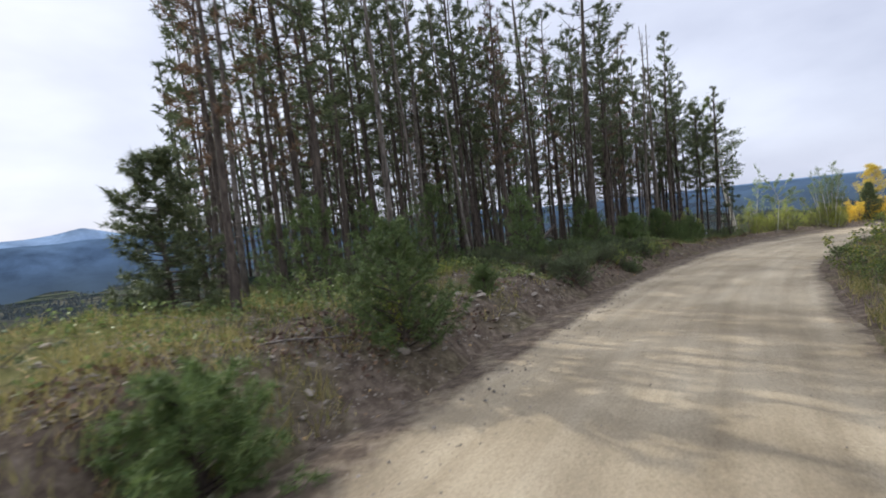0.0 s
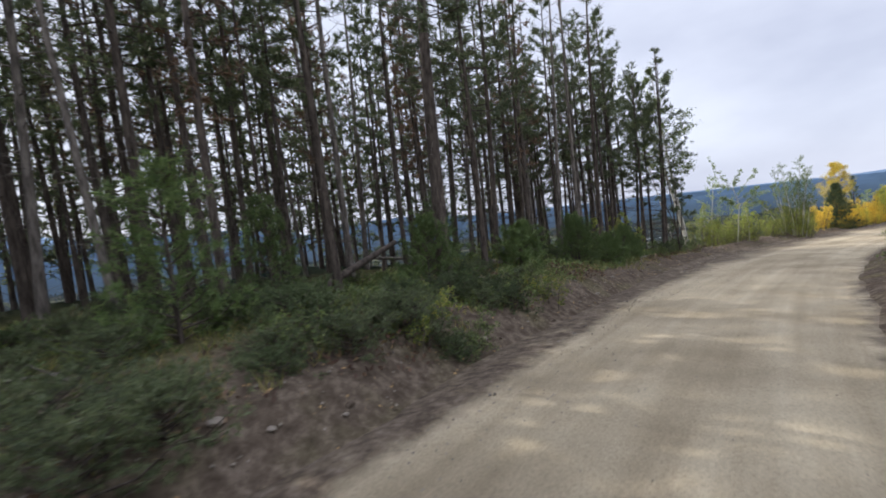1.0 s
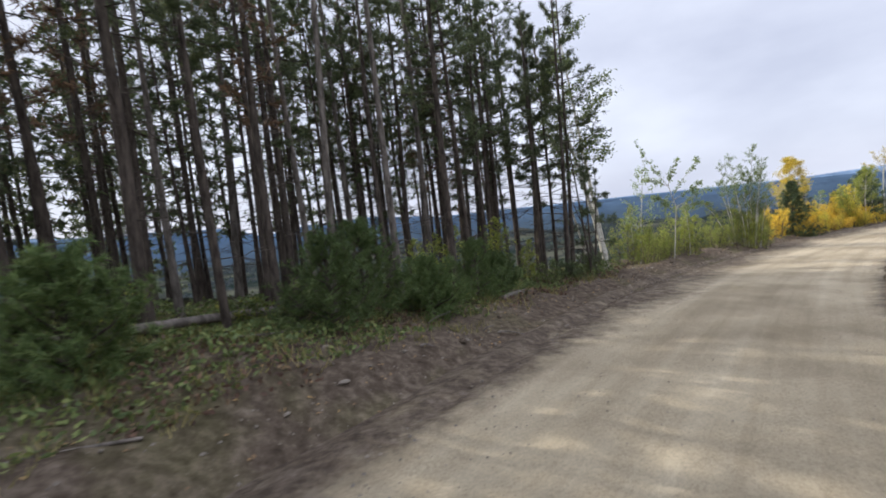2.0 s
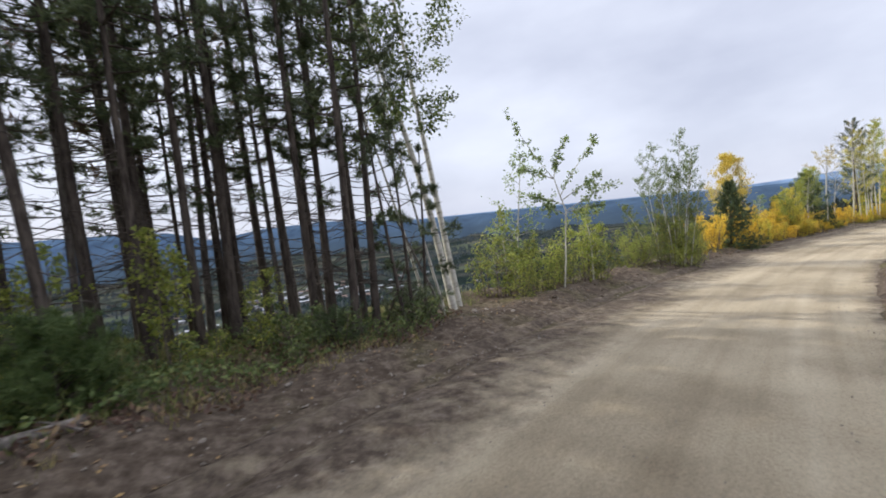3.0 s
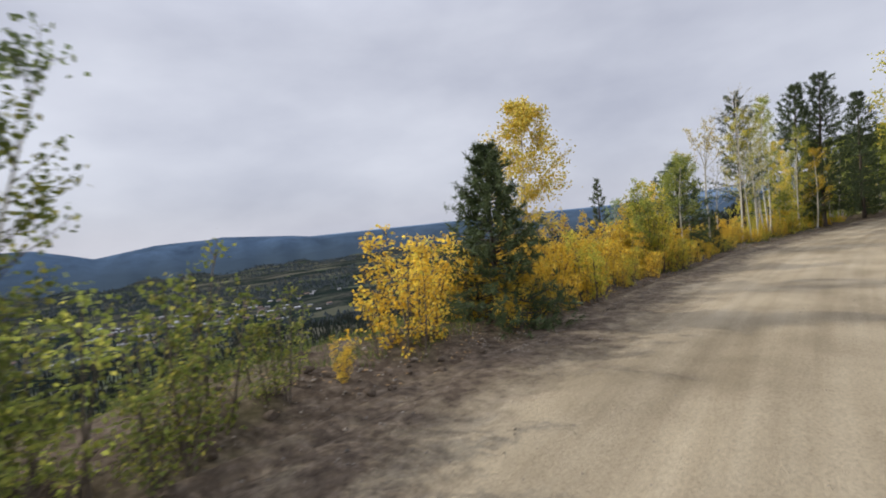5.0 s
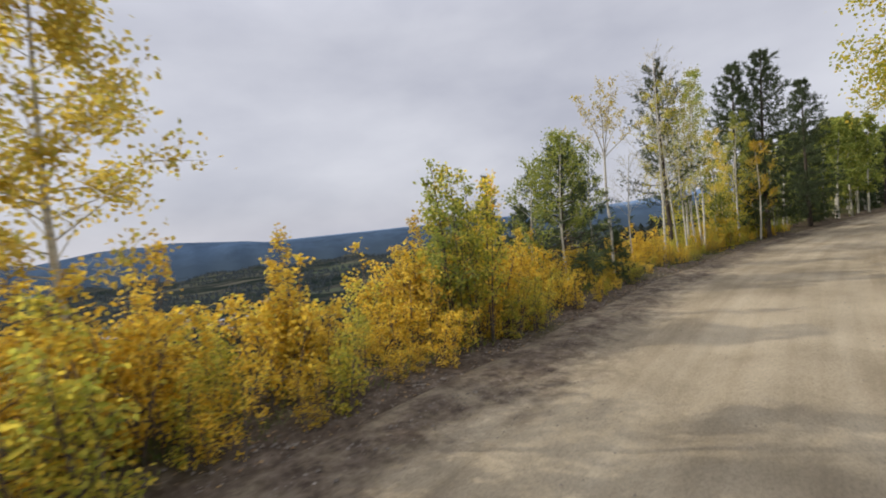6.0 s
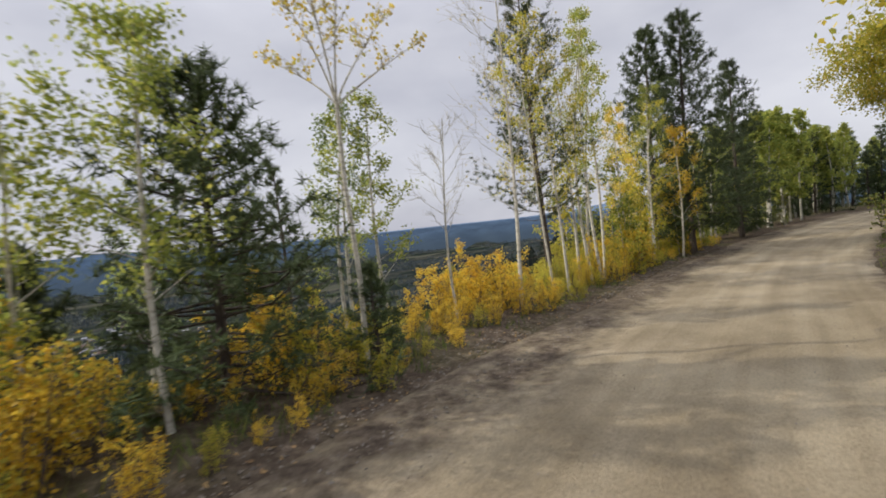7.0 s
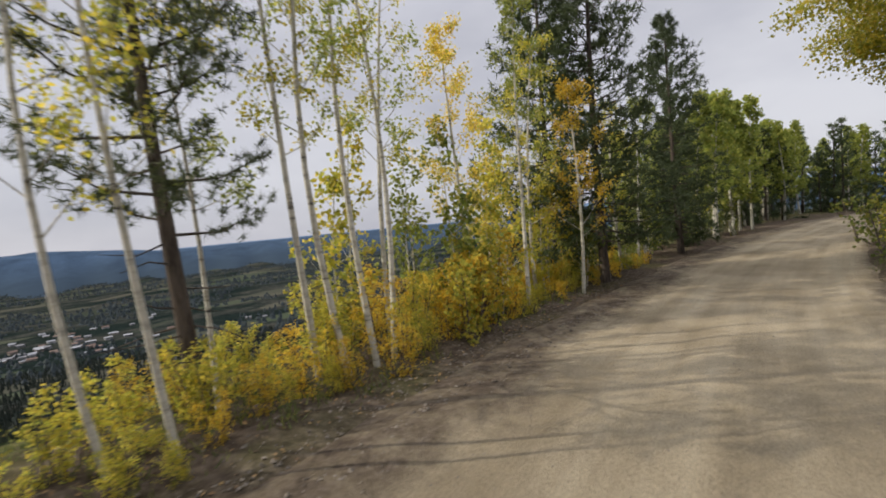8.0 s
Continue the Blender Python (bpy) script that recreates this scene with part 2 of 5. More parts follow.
def ground_material():
    m, n, l, b = material("hillside_ground", 1.0, 0.0)
    tc = n.new("ShaderNodeTexCoord")
    fine = tex_noise(n, l, 7.0, 8, tc.outputs["Object"], 0.7)
    mid = tex_noise(n, l, 0.7, 6, tc.outputs["Object"])
    dirt = ramp(n, [(0.3, (0.034, 0.026, 0.019)), (0.5, (0.080, 0.062, 0.046)), (0.72, (0.165, 0.134, 0.104))])
    l.new(fine.outputs["Fac"], dirt.inputs["Fac"])
    green = ramp(n, [(0.3, (0.045, 0.05, 0.018)), (0.55, (0.095, 0.095, 0.035)), (0.75, (0.20, 0.17, 0.075))])
    l.new(fine.outputs["Fac"], green.inputs["Fac"])
    at = n.new("ShaderNodeAttribute")
    at.attribute_name = "grassy"
    ad = n.new("ShaderNodeMath")
    ad.operation = "MULTIPLY_ADD"
    ad.inputs[1].default_value, ad.inputs[2].default_value = 2.4, -1.2
    l.new(mid.outputs["Fac"], ad.inputs[0])
    ad2 = n.new("ShaderNodeMath")
    ad2.use_clamp = True
    l.new(ad.outputs[0], ad2.inputs[0])
    l.new(at.outputs["Fac"], ad2.inputs[1])
    c = mixrgb(n, l, ad2.outputs[0], dirt.outputs["Color"], green.outputs["Color"])
    # valley: woods, fields and cleared strips
    mp = n.new("ShaderNodeMapping")
    mp.inputs["Scale"].default_value = (0.55, 1.0, 1)
    mp.inputs["Rotation"].default_value = (0, 0, 0.5)
    l.new(tc.outputs["Object"], mp.inputs["Vector"])
    big = tex_noise(n, l, 0.009, 9, mp.outputs["Vector"], 0.66)
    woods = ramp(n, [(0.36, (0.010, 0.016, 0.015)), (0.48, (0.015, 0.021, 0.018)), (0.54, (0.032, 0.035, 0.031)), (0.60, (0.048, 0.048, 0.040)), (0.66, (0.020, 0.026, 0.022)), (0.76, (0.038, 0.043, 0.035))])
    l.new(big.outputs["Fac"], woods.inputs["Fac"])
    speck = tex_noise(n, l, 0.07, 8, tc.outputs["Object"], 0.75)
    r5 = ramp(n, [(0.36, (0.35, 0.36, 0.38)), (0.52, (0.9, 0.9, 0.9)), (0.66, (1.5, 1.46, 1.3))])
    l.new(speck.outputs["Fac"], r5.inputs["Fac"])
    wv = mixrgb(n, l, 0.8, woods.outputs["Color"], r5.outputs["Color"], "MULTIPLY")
    # cleared fields in long plots
    mp2 = n.new("ShaderNodeMapping")
    mp2.inputs["Scale"].default_value = (0.7, 1.3, 1)
    mp2.inputs["Rotation"].default_value = (0, 0, 0.35)
    l.new(tc.outputs["Object"], mp2.inputs["Vector"])
    plots = n.new("ShaderNodeTexVoronoi")
    plots.inputs["Scale"].default_value = 0.011
    l.new(mp2.outputs["Vector"], plots.inputs["Vector"])
    sepc = n.new("ShaderNodeSeparateColor")
    l.new(plots.outputs["Color"], sepc.inputs["Color"])
    pick = ramp(n, [(0.80, (0, 0, 0)), (0.84, (0.85, 0.85, 0.85))])
    l.new(sepc.outputs["Red"], pick.inputs["Fac"])
    tone = ramp(n, [(0.1, (0.045, 0.052, 0.036)), (0.5, (0.072, 0.068, 0.052)), (0.9, (0.048, 0.062, 0.038))])
    l.new(sepc.outputs["Green"], tone.inputs["Fac"])
    wv = mixrgb(n, l, pick.outputs["Color"], wv, tone.outputs["Color"])
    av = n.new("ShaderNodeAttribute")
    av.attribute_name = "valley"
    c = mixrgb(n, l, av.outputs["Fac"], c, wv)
    l.new(c, b.inputs["Base Color"])
    bump(n, l, b, fine.outputs["Fac"], 0.8, 0.06)
    return m


ROAD, GROUND = road_material(), ground_material()


# ---------------- the line of the road ----------------
EYE = 1.62
LINE = [(-13.5, -36, 2.4), (-11.5, -26, 1.75), (-8.6, -16.5, 1.15), (-4.8, -7.8, 0.6)]
LINE += [(x, y, z - EYE) for _, x, y, z, *_r in ROWS]
LINE += [(56.2, 36.75, -3.42), (60.2, 37.55, -3.53), (66, 38.35, -3.66), (73, 38.85, -3.74), (80, 38.8, -3.78), (88, 38.0, -3.83),
         (96, 36.2, -3.95), (104, 33.2, -4.15), (112, 28.8, -4.5), (120, 23, -4.9)]


def smooth_line(points, step=0.2):
    p = np.array(points, float)
    d = np.r_[0, np.cumsum(np.linalg.norm(np.diff(p, axis=0), axis=1))]
    tan = np.gradient(p, d, axis=0)
    out = []
    for i in range(len(p) - 1):
        h = d[i + 1] - d[i]
        for u in np.arange(0, 1, step / h):
            out.append((2 * u**3 - 3 * u**2 + 1) * p[i] + (u**3 - 2 * u**2 + u) * h * tan[i]
                       + (3 * u**2 - 2 * u**3) * p[i + 1] + (u**3 - u**2) * h * tan[i + 1])
    return np.array(out)


CL = smooth_line(LINE)
k = np.ones(25) / 25
_pad = np.r_[np.full(12, CL[0, 2]), CL[:, 2], np.full(12, CL[-1, 2])]
CL[:, 2] = np.convolve(_pad, k, "valid")
CS = np.r_[0, np.cumsum(np.linalg.norm(np.diff(CL[:, :2], axis=0), axis=1))]
CT = np.gradient(CL[:, :2], axis=0)
CT /= np.linalg.norm(CT, axis=1)[:, None]
_i0 = np.argmin(np.hypot(CL[:, 0], CL[:, 1]))
CS -= CS[_i0]                       # metres along the road, 0 where the walk begins


def locate(x, y):
    """Metres along the road, metres to its left, the road's height there."""
    x, y = np.atleast_1d(np.asarray(x, float)), np.atleast_1d(np.asarray(y, float))
    idx = np.empty(len(x), int)
    for a in range(0, len(x), 4000):
        dd = (x[a:a + 4000, None] - CL[None, :, 0]) ** 2 + (y[a:a + 4000, None] - CL[None, :, 1]) ** 2
        idx[a:a + 4000] = dd.argmin(1)
    vx, vy = x - CL[idx, 0], y - CL[idx, 1]
    tx, ty = CT[idx, 0], CT[idx, 1]
    return CS[idx] + vx * tx + vy * ty, tx * vy - ty * vx, CL[idx, 2]


def at_road(s, l):
    """The place at s along the road and l to its left."""
    x, y = np.interp(s, CS, CL[:, 0]), np.interp(s, CS, CL[:, 1])
    tx, ty = np.interp(s, CS, CT[:, 0]), np.interp(s, CS, CT[:, 1])
    return float(x - ty * l), float(y + tx * l)


def sstep(a, b, v):
    u = np.clip((v - a) / (b - a), 0, 1)
    return u * u * (3 - 2 * u)


def left_edge(s):
    return np.interp(s, [-30, 0, 8, 15, 20, 27, 36, 42, 48, 60, 75, 130], [2.4, 2.4, 2.42, 2.4, 2.62, 3.2, 3.3, 3.15, 2.9, 2.65, 2.5, 2.5])


def right_edge(s):
    return np.interp(s, [-30, 8, 15, 24, 32, 45, 60, 72, 80, 130], [-1.3, -1.3, -1.0, -0.95, -1.05, -1.15, -1.35, -1.6, -1.65, -1.6])


def wavy(x, y, f, seed):
    """Cheap smooth noise, about -1 to 1."""
    r = np.random.RandomState(seed)
    v = np.zeros_like(x)
    for j in range(7):
        a, ph, ff = r.uniform(0, 6.283), r.uniform(0, 6.283), f * r.uniform(0.5, 1.9)
        v += np.sin(x * ff * np.cos(a) + y * ff * np.sin(a) + ph + 1.3 * np.sin(0.6 * ff * (x * np.sin(a) - y * np.cos(a)) + ph * 2))
    return v / 3.2


def ground_height(x, y):
    x, y = np.atleast_1d(np.asarray(x, float)), np.atleast_1d(np.asarray(y, float))
    s, l, zr = locate(x, y)
    le = left_edge(s)
    u = l - le
    bank = np.interp(s, [-40, 2, 10, 18, 24, 29, 140], [0.75, 0.75, 0.65, 0.6, 0.35, 0.05, 0.0])
    flat = np.interp(s, [-40, -4, 2.5, 5, 9, 20, 24, 28, 33, 38, 44, 52, 62, 84, 94, 140], [4.2, 4.4, 4.6, 6.0, 12, 13, 9.5, 5.5, 3.6, 2.4, 2.1, 2.2, 2.2, 4.0, 16, 18])
    z = bank * (0.62 * sstep(0.45, 1.25, u + 0.30 * wavy(x, y, 1.1, 13)) + 0.38 * sstep(0.8, 3.0, u + 0.4 * wavy(x, y, 0.7, 14))) - 0.12 * np.exp(-((u - 0.45) / 0.3) ** 2) * np.clip(bank * 2, 0, 1)
    z += np.interp(s, [20, 27, 34, 44, 50, 56, 140], [0, 0.05, 0.16, 0.16, 0.05, 0.03, 0.03]) * np.exp(-((u - 1.1) / 0.5) ** 2)
    d = np.clip(u - flat, 0, None)
    dd = d * d / (d + 1.6)
    z -= 0.46 * 330 * (1 - np.exp(-dd / 330.0))
    v = right_edge(s) - l
    z += 0.10 * np.exp(-((v - 0.35) / 0.3) ** 2) + np.interp(s, [-40, 0, 30, 42, 55, 140], [0.7, 0.7, 0.6, 0.3, 0.25, 0.4]) * sstep(0.5, 2.6, v)
    z += 22 * (1 - np.exp(-np.clip(v - 1, 0, None) * 0.16 / 22))
    off = np.maximum(np.clip(u, 0, None), np.clip(v, 0, None))
    rough = np.clip(off / 1.2, 0, 1)
    z += rough * (0.07 * wavy(x, y, 1.9, 3) + 0.035 * wavy(x, y, 5.5, 4) + np.clip(off / 6, 0, 1) * 0.12 * wavy(x, y, 0.55, 5))
    far = np.clip((d - 60) / 400, 0, 1)
    z += far * (2.5 * wavy(x, y, 0.006, 6) + 1.2 * wavy(x, y, 0.02, 7))
    on_road = (1 - sstep(0.0, 0.5, u)) * (1 - sstep(0.0, 0.4, v))
    return zr + z - 0.07 * on_road


def gz(x, y):
    return float(ground_height(x, y)[0])


# ---------------- mesh helpers ----------------
def mesh_from(name, verts, faces, mat, smooth=True):
    me = bpy.data.meshes.new(name)
    me.from_pydata([tuple(v) for v in verts], [], [tuple(f) for f in faces])
    me.materials.append(mat)
    if smooth:
        me.polygons.foreach_set("use_smooth", [True] * len(me.polygons))
    me.update()
    return me


def part(name, me, parent, label=""):
    ob = new(name, me)
    ob.parent = parent
    if label:
        tagged(ob, label)
    return ob


class Geo:
    """Collects tubes and blades, for one mesh."""

    def __init__(self):
        self.blocks, self.quads, self.tris, self.caps, self.n = [], [], [], [], 0

    def add(self, verts, quads=None, tris=None):
        verts = np.asarray(verts, float).reshape(-1, 3)
        if quads is not None:
            self.quads.append(np.asarray(quads, int).reshape(-1, 4) + self.n)
        if tris is not None:
            self.tris.append(np.asarray(tris, int).reshape(-1, 3) + self.n)
        self.blocks.append(verts)
        self.n += len(verts)

    def tube(self, pts, radii, sides=6, cap=False):
        p = np.asarray(pts, float)
        t = np.empty_like(p)
        t[1:-1] = p[2:] - p[:-2]
        t[0], t[-1] = p[1] - p[0], p[-1] - p[-2]
        t /= np.linalg.norm(t, axis=1)[:, None] + 1e-9
        ref = np.where((np.abs(t[:, 2]) > 0.8)[:, None], (0.31, 0.95, 0.1), (0.0, 0.0, 1.0))
        a = np.cross(t, ref)
        a /= np.linalg.norm(a, axis=1)[:, None] + 1e-9
        b = np.cross(t, a)
        w = np.arange(sides) * 2 * math.pi / sides
        r = np.asarray(radii, float)[:, None, None]
        ring = p[:, None] + r * (np.cos(w)[None, :, None] * a[:, None] + np.sin(w)[None, :, None] * b[:, None])
        q = np.arange(sides)
        n = (q + 1) % sides
        rows = np.arange(len(p) - 1)[:, None] * sides
        faces = np.stack([rows + q, rows + n, rows + sides + n, rows + sides + q], -1)
        top = (len(p) - 1) * sides
        tri = [(top, top + k_, top + k_ + 1) for k_ in range(1, sides - 1)] if cap else None
        self.add(ring, faces, tri)

    def leaves(self, p, d, n, length, width):
        """Small pointed leaves of four corners, bent a little along the rib."""
        side = np.cross(d, n)
        ln, wd = np.asarray(length)[:, None], np.asarray(width)[:, None]
        v = np.stack([p, p + 0.45 * ln * d + 0.5 * wd * side, p + ln * d - 0.12 * ln * n, p + 0.45 * ln * d - 0.5 * wd * side], 1)
        self.add(v, np.arange(len(p) * 4).reshape(-1, 4))

    def blades(self, p, d, side, length, width):
        ln = np.asarray(length)[:, None]
        v = np.stack([p - 0.5 * width * side, p + 0.5 * width * side, p + ln * d], 1)
        self.add(v, None, np.arange(len(p) * 3).reshape(-1, 3))

    def mesh(self, name, mat, smooth=True):
        verts = np.concatenate(self.blocks)
        q = np.concatenate(self.quads) if self.quads else np.zeros((0, 4), int)
        t = np.concatenate(self.tris) if self.tris else np.zeros((0, 3), int)
        me = bpy.data.meshes.new(name)
        me.vertices.add(len(verts))
        me.vertices.foreach_set("co", verts.astype(np.float32).ravel())
        me.loops.add(q.size + t.size)
        me.loops.foreach_set("vertex_index", np.r_[q.ravel(), t.ravel()].astype(np.int32))
        me.polygons.add(len(q) + len(t))
        me.polygons.foreach_set("loop_start", np.r_[np.arange(len(q)) * 4, q.size + np.arange(len(t)) * 3].astype(np.int32))
        me.materials.append(mat)
        me.update(calc_edges=True)
        me.polygons.foreach_set("use_smooth", [smooth] * len(me.polygons))
        return me


def unit(v):
    v = np.asarray(v, float)
    return v / (np.linalg.norm(v, axis=-1, keepdims=True) + 1e-9)


def rand_dir(r, count=None):
    return unit(r.normal(size=3 if count is None else (count, 3)))


def tuft(g, r, p, d, size, count, width):
    """A bunch of needles round the end of a twig."""
    w = unit(d * r.uniform(0.0, 0.8, (count, 1)) + rand_dir(r, count))
    g.blades(p + d * r.uniform(-0.5, 0.3, (count, 1)) * size, w, unit(np.cross(w, rand_dir(r, count))), size * r.uniform(0.7, 1.25, count), width)


def needle_tree(name, seed, h, girth, crown_from, reach, boughs, needles, bark=None, low_twigs=14, size=0.2, tufts=5, blades=11, shape=1.0, droop=0.1, width=0.03, dead=False, full=0.45, pad=0.28, clump=0.0):
    """A conifer of height h: bare lower stem with broken twigs, boughs with needle bunches above. Returns an Empty with its parts."""
    r = np.random.RandomState(seed)
    root = new(name)
    bark = bark or BARK_PINE
    lean = r.uniform(-0.02, 0.02, 2) * h
    bend = r.uniform(-0.012, 0.012, 2) * h

    def stem(t):
        return np.array([lean[0] * t + bend[0] * math.sin(3.1 * t), lean[1] * t + bend[1] * math.sin(2.7 * t), h * t - 0.25 * (1 - t)])

    trunk, limbs, crown = Geo(), Geo(), Geo()
    ts = np.linspace(0, 1, 10)
    trunk.tube([stem(t) for t in ts], [girth * (1.25 if t == 0 else 1) * (1 - 0.9 * t) + 0.006 for t in ts], 9)
    for _ in range(low_twigs):
        t = r.uniform(0.12, max(crown_from, 0.15))
        az = r.uniform(0, 6.283)
        d = unit(np.array([math.cos(az), math.sin(az), r.uniform(-0.35, 0.35)]))
        ln = r.uniform(0.25, 0.9) * reach
        p = stem(t)
        mid = p + d * ln * 0.5 + np.array([0, 0, r.uniform(-0.06, 0.03)])
        limbs.tube([p, mid, p + d * ln + np.array([0, 0, r.uniform(-0.2, 0.1)])], [0.012, 0.008, 0.003], 3)
    for i in range(boughs):
        t = crown_from + (1 - crown_from) * (i + r.uniform(0, 1)) / boughs
        t = min(t, 0.985)
        az = i * 2.4 + r.uniform(-0.5, 0.5)
        rel = (t - crown_from) / (1 - crown_from)
        ln = reach * (min(1.0, full + 2.2 * rel) * (1 - rel) ** (0.75 * shape) + 0.10) * r.uniform(0.55, 1.25)
        rise = -droop + 0.75 * rel + r.uniform(-0.2, 0.2)
        d = unit(np.array([math.cos(az), math.sin(az), rise]))
        p = stem(t)
        tip = p + d * ln + np.array([0, 0, 0.12 * ln])
        mid = p + d * ln * 0.55 + np.array([0, 0, -0.04 * ln])
        limbs.tube([p, mid, tip], [0.007 + 0.012 * ln, 0.006 + 0.006 * ln, 0.003], 3)
        if dead:
            for _ in range(3):
                q = p + (tip - p) * r.uniform(0.3, 0.9)
                e = unit(d + rand_dir(r) * 0.8)
                limbs.tube([q, q + e * ln * r.uniform(0.2, 0.45)], [0.006, 0.002], 3)
            continue
        if clump and r.uniform() < clump * (1.0 - 0.6 * rel):      # a bare bough between the clumps
            continue
        n_t = max(2, int(tufts * (0.5 + ln / reach) * (1.0 + 0.7 * clump)))
        for j in range(n_t):
            f = 0.30 + 0.3 * clump + (0.70 - 0.3 * clump) * (j + r.uniform(0.2, 1.0)) / n_t
            q = (p + (mid - p) * f / 0.55) if f < 0.55 else mid + (tip - mid) * (f - 0.55) / 0.45
            out = unit(d + rand_dir(r) * 0.75 + np.array([0, 0, 0.25]))
            q2 = q + out * r.uniform(0.02, pad) * ln * (1.1 - 0.5 * f)
            tuft(crown, r, q2, out, size, blades, width)
    part("trunk", trunk.mesh("trunk", bark), root)
    tagged(part("branchwork", limbs.mesh("branchwork", bark), root), kind="stuff")
    if not dead:
        tuft(crown, r, stem(0.985), np.array([0, 0, 1.0]), size * 1.2, blades, width)
        tagged(part("crown", crown.mesh("crown", needles, False), root), kind="stuff")
    return root


def hang_leaves(crown, r, ends, count, leaf, cluster, down=-0.5):
    """Leaves strewn about the given twigs, in loose clusters."""
    a, b = np.array([e[0] for e in ends]), np.array([e[1] for e in ends])
    k_ = r.randint(len(ends), size=count)
    q = a[k_] + (b - a)[k_] * r.uniform(0.1, 1.1, (count, 1)) + rand_dir(r, count) * cluster * r.uniform(0, 1, (count, 1)) ** 0.7
    dn = unit(rand_dir(r, count) + np.array([0, 0, down]))
    crown.leaves(q, dn, unit(np.cross(dn, rand_dir(r, count))), leaf * r.uniform(0.75, 1.3, count), leaf * r.uniform(0.7, 1.0, count))


def leaf_tree(name, seed, h, girth, crown_from, reach, boughs, leaves, per_bough, bark=None, leaf=0.055, stems=1, spread=0.25, twigs=3, up=0.9, cluster=0.16, shape=0.6):
    """An aspen or a leafy bush: one or more stems, boughs with twigs, and single leaves hung about the twigs."""
    r = np.random.RandomState(seed)
    root = new(name)
    bark = bark or BARK_ASPEN
    limbs, crown = Geo(), Geo()
    for k_ in range(stems):
        trunk = Geo()
        az0 = r.uniform(0, 6.283)
        hh = h * (1 if k_ == 0 else r.uniform(0.55, 0.95))
        base = np.array([math.cos(az0), math.sin(az0), 0]) * (0 if stems == 1 else r.uniform(0.05, 0.35) * spread * 2)
        off = np.array([math.cos(az0), math.sin(az0), 0]) * (r.uniform(0.2, 1.0) * spread * hh * (0.25 if stems == 1 else 0.6))
        bend = r.uniform(-0.03, 0.03, 2) * hh

        def stem(t):
            return base + off * t ** 1.3 + np.array([bend[0] * math.sin(4 * t), bend[1] * math.sin(3.3 * t), hh * t - 0.2 * (1 - t)])

        g = girth * (1 if stems == 1 else r.uniform(0.6, 1.0))
        ts = np.linspace(0, 1, 9)
        trunk.tube([stem(t) for t in ts], [g * (1 - 0.88 * t) + 0.003 for t in ts], 7 if g > 0.03 else 5)
        part("trunk" if stems == 1 else "stem", trunk.mesh("stem", bark), root)
        for i in range(boughs):
            t = crown_from + (1 - crown_from) * (i + r.uniform(0, 1)) / boughs
            t = min(t, 0.97)
            rel = (t - crown_from) / (1 - crown_from)
            az = i * 2.4 + r.uniform(-0.6, 0.6)
            ln = reach * (min(1.0, 0.5 + 2 * rel) * (1 - rel) ** shape + 0.12) * r.uniform(0.6, 1.2)
            d = unit(np.array([math.cos(az), math.sin(az), up * r.uniform(0.5, 1.3)]))
            p = stem(t)
            mid = p + d * ln * 0.5 + rand_dir(r) * 0.06 * ln
            tip = mid + unit(d + np.array([0, 0, 0.35])) * ln * 0.5
            limbs.tube([p, mid, tip], [0.25 * g * (1 - t) + 0.004, 0.005, 0.002], 3)
            ends = [(mid, tip)]
            for _ in range(twigs):
                q = p + (tip - p) * r.uniform(0.35, 0.9)
                e = unit(d + rand_dir(r) * 0.8)
                q2 = q + e * ln * r.uniform(0.25, 0.5)
                limbs.tube([q, q2], [0.004, 0.0015], 3)
                ends.append((q, q2))
            if per_bough:
                hang_leaves(crown, r, ends, max(4, int(per_bough * r.uniform(0.5, 1.5))), leaf, cluster)
        if per_bough:
            hang_leaves(crown, r, [(stem(0.9), stem(1.0))], per_bough // 2, leaf, cluster)
    tagged(part("branchwork", limbs.mesh("branchwork", BARK_TWIG if bark is not BARK_ASPEN else bark), root), kind="stuff")
    if crown.n:
        tagged(part("crown", crown.mesh("crown", leaves, False), root), kind="stuff")
    return root


PROTOS = {}


def plant(key, build, x, y, scale=1.0, turn=0.0, label="", category="tree", group="", sink=0.0, lean=(0, 0)):
    """Sets a tree of that kind on the ground; the first of a kind is built, the later ones share its meshes."""
    m = pose(x, y, gz(x, y) - sink, lean[0], lean[1], turn)
    if key not in PROTOS:
        PROTOS[key] = ob = build()
        ob.matrix_basis = m
    else:
        ob = copy_thing(PROTOS[key], m @ Matrix.Scale(scale, 4))
    return tagged(ob, label, category, group)


# ---------------- ground, road, valley, mountains ----------------
def spaced(lo, a, b, hi, fine, grow=1.16):
    mid = list(np.arange(a, b + 1e-6, fine))
    left, right, st = [], [], fine
    x = a
    while x > lo:
        st *= grow
        x -= st
        left.append(x)
    x, st = b, fine
    while x < hi:
        st *= grow
        x += st
        right.append(x)
    return np.array(left[::-1] + mid + right)


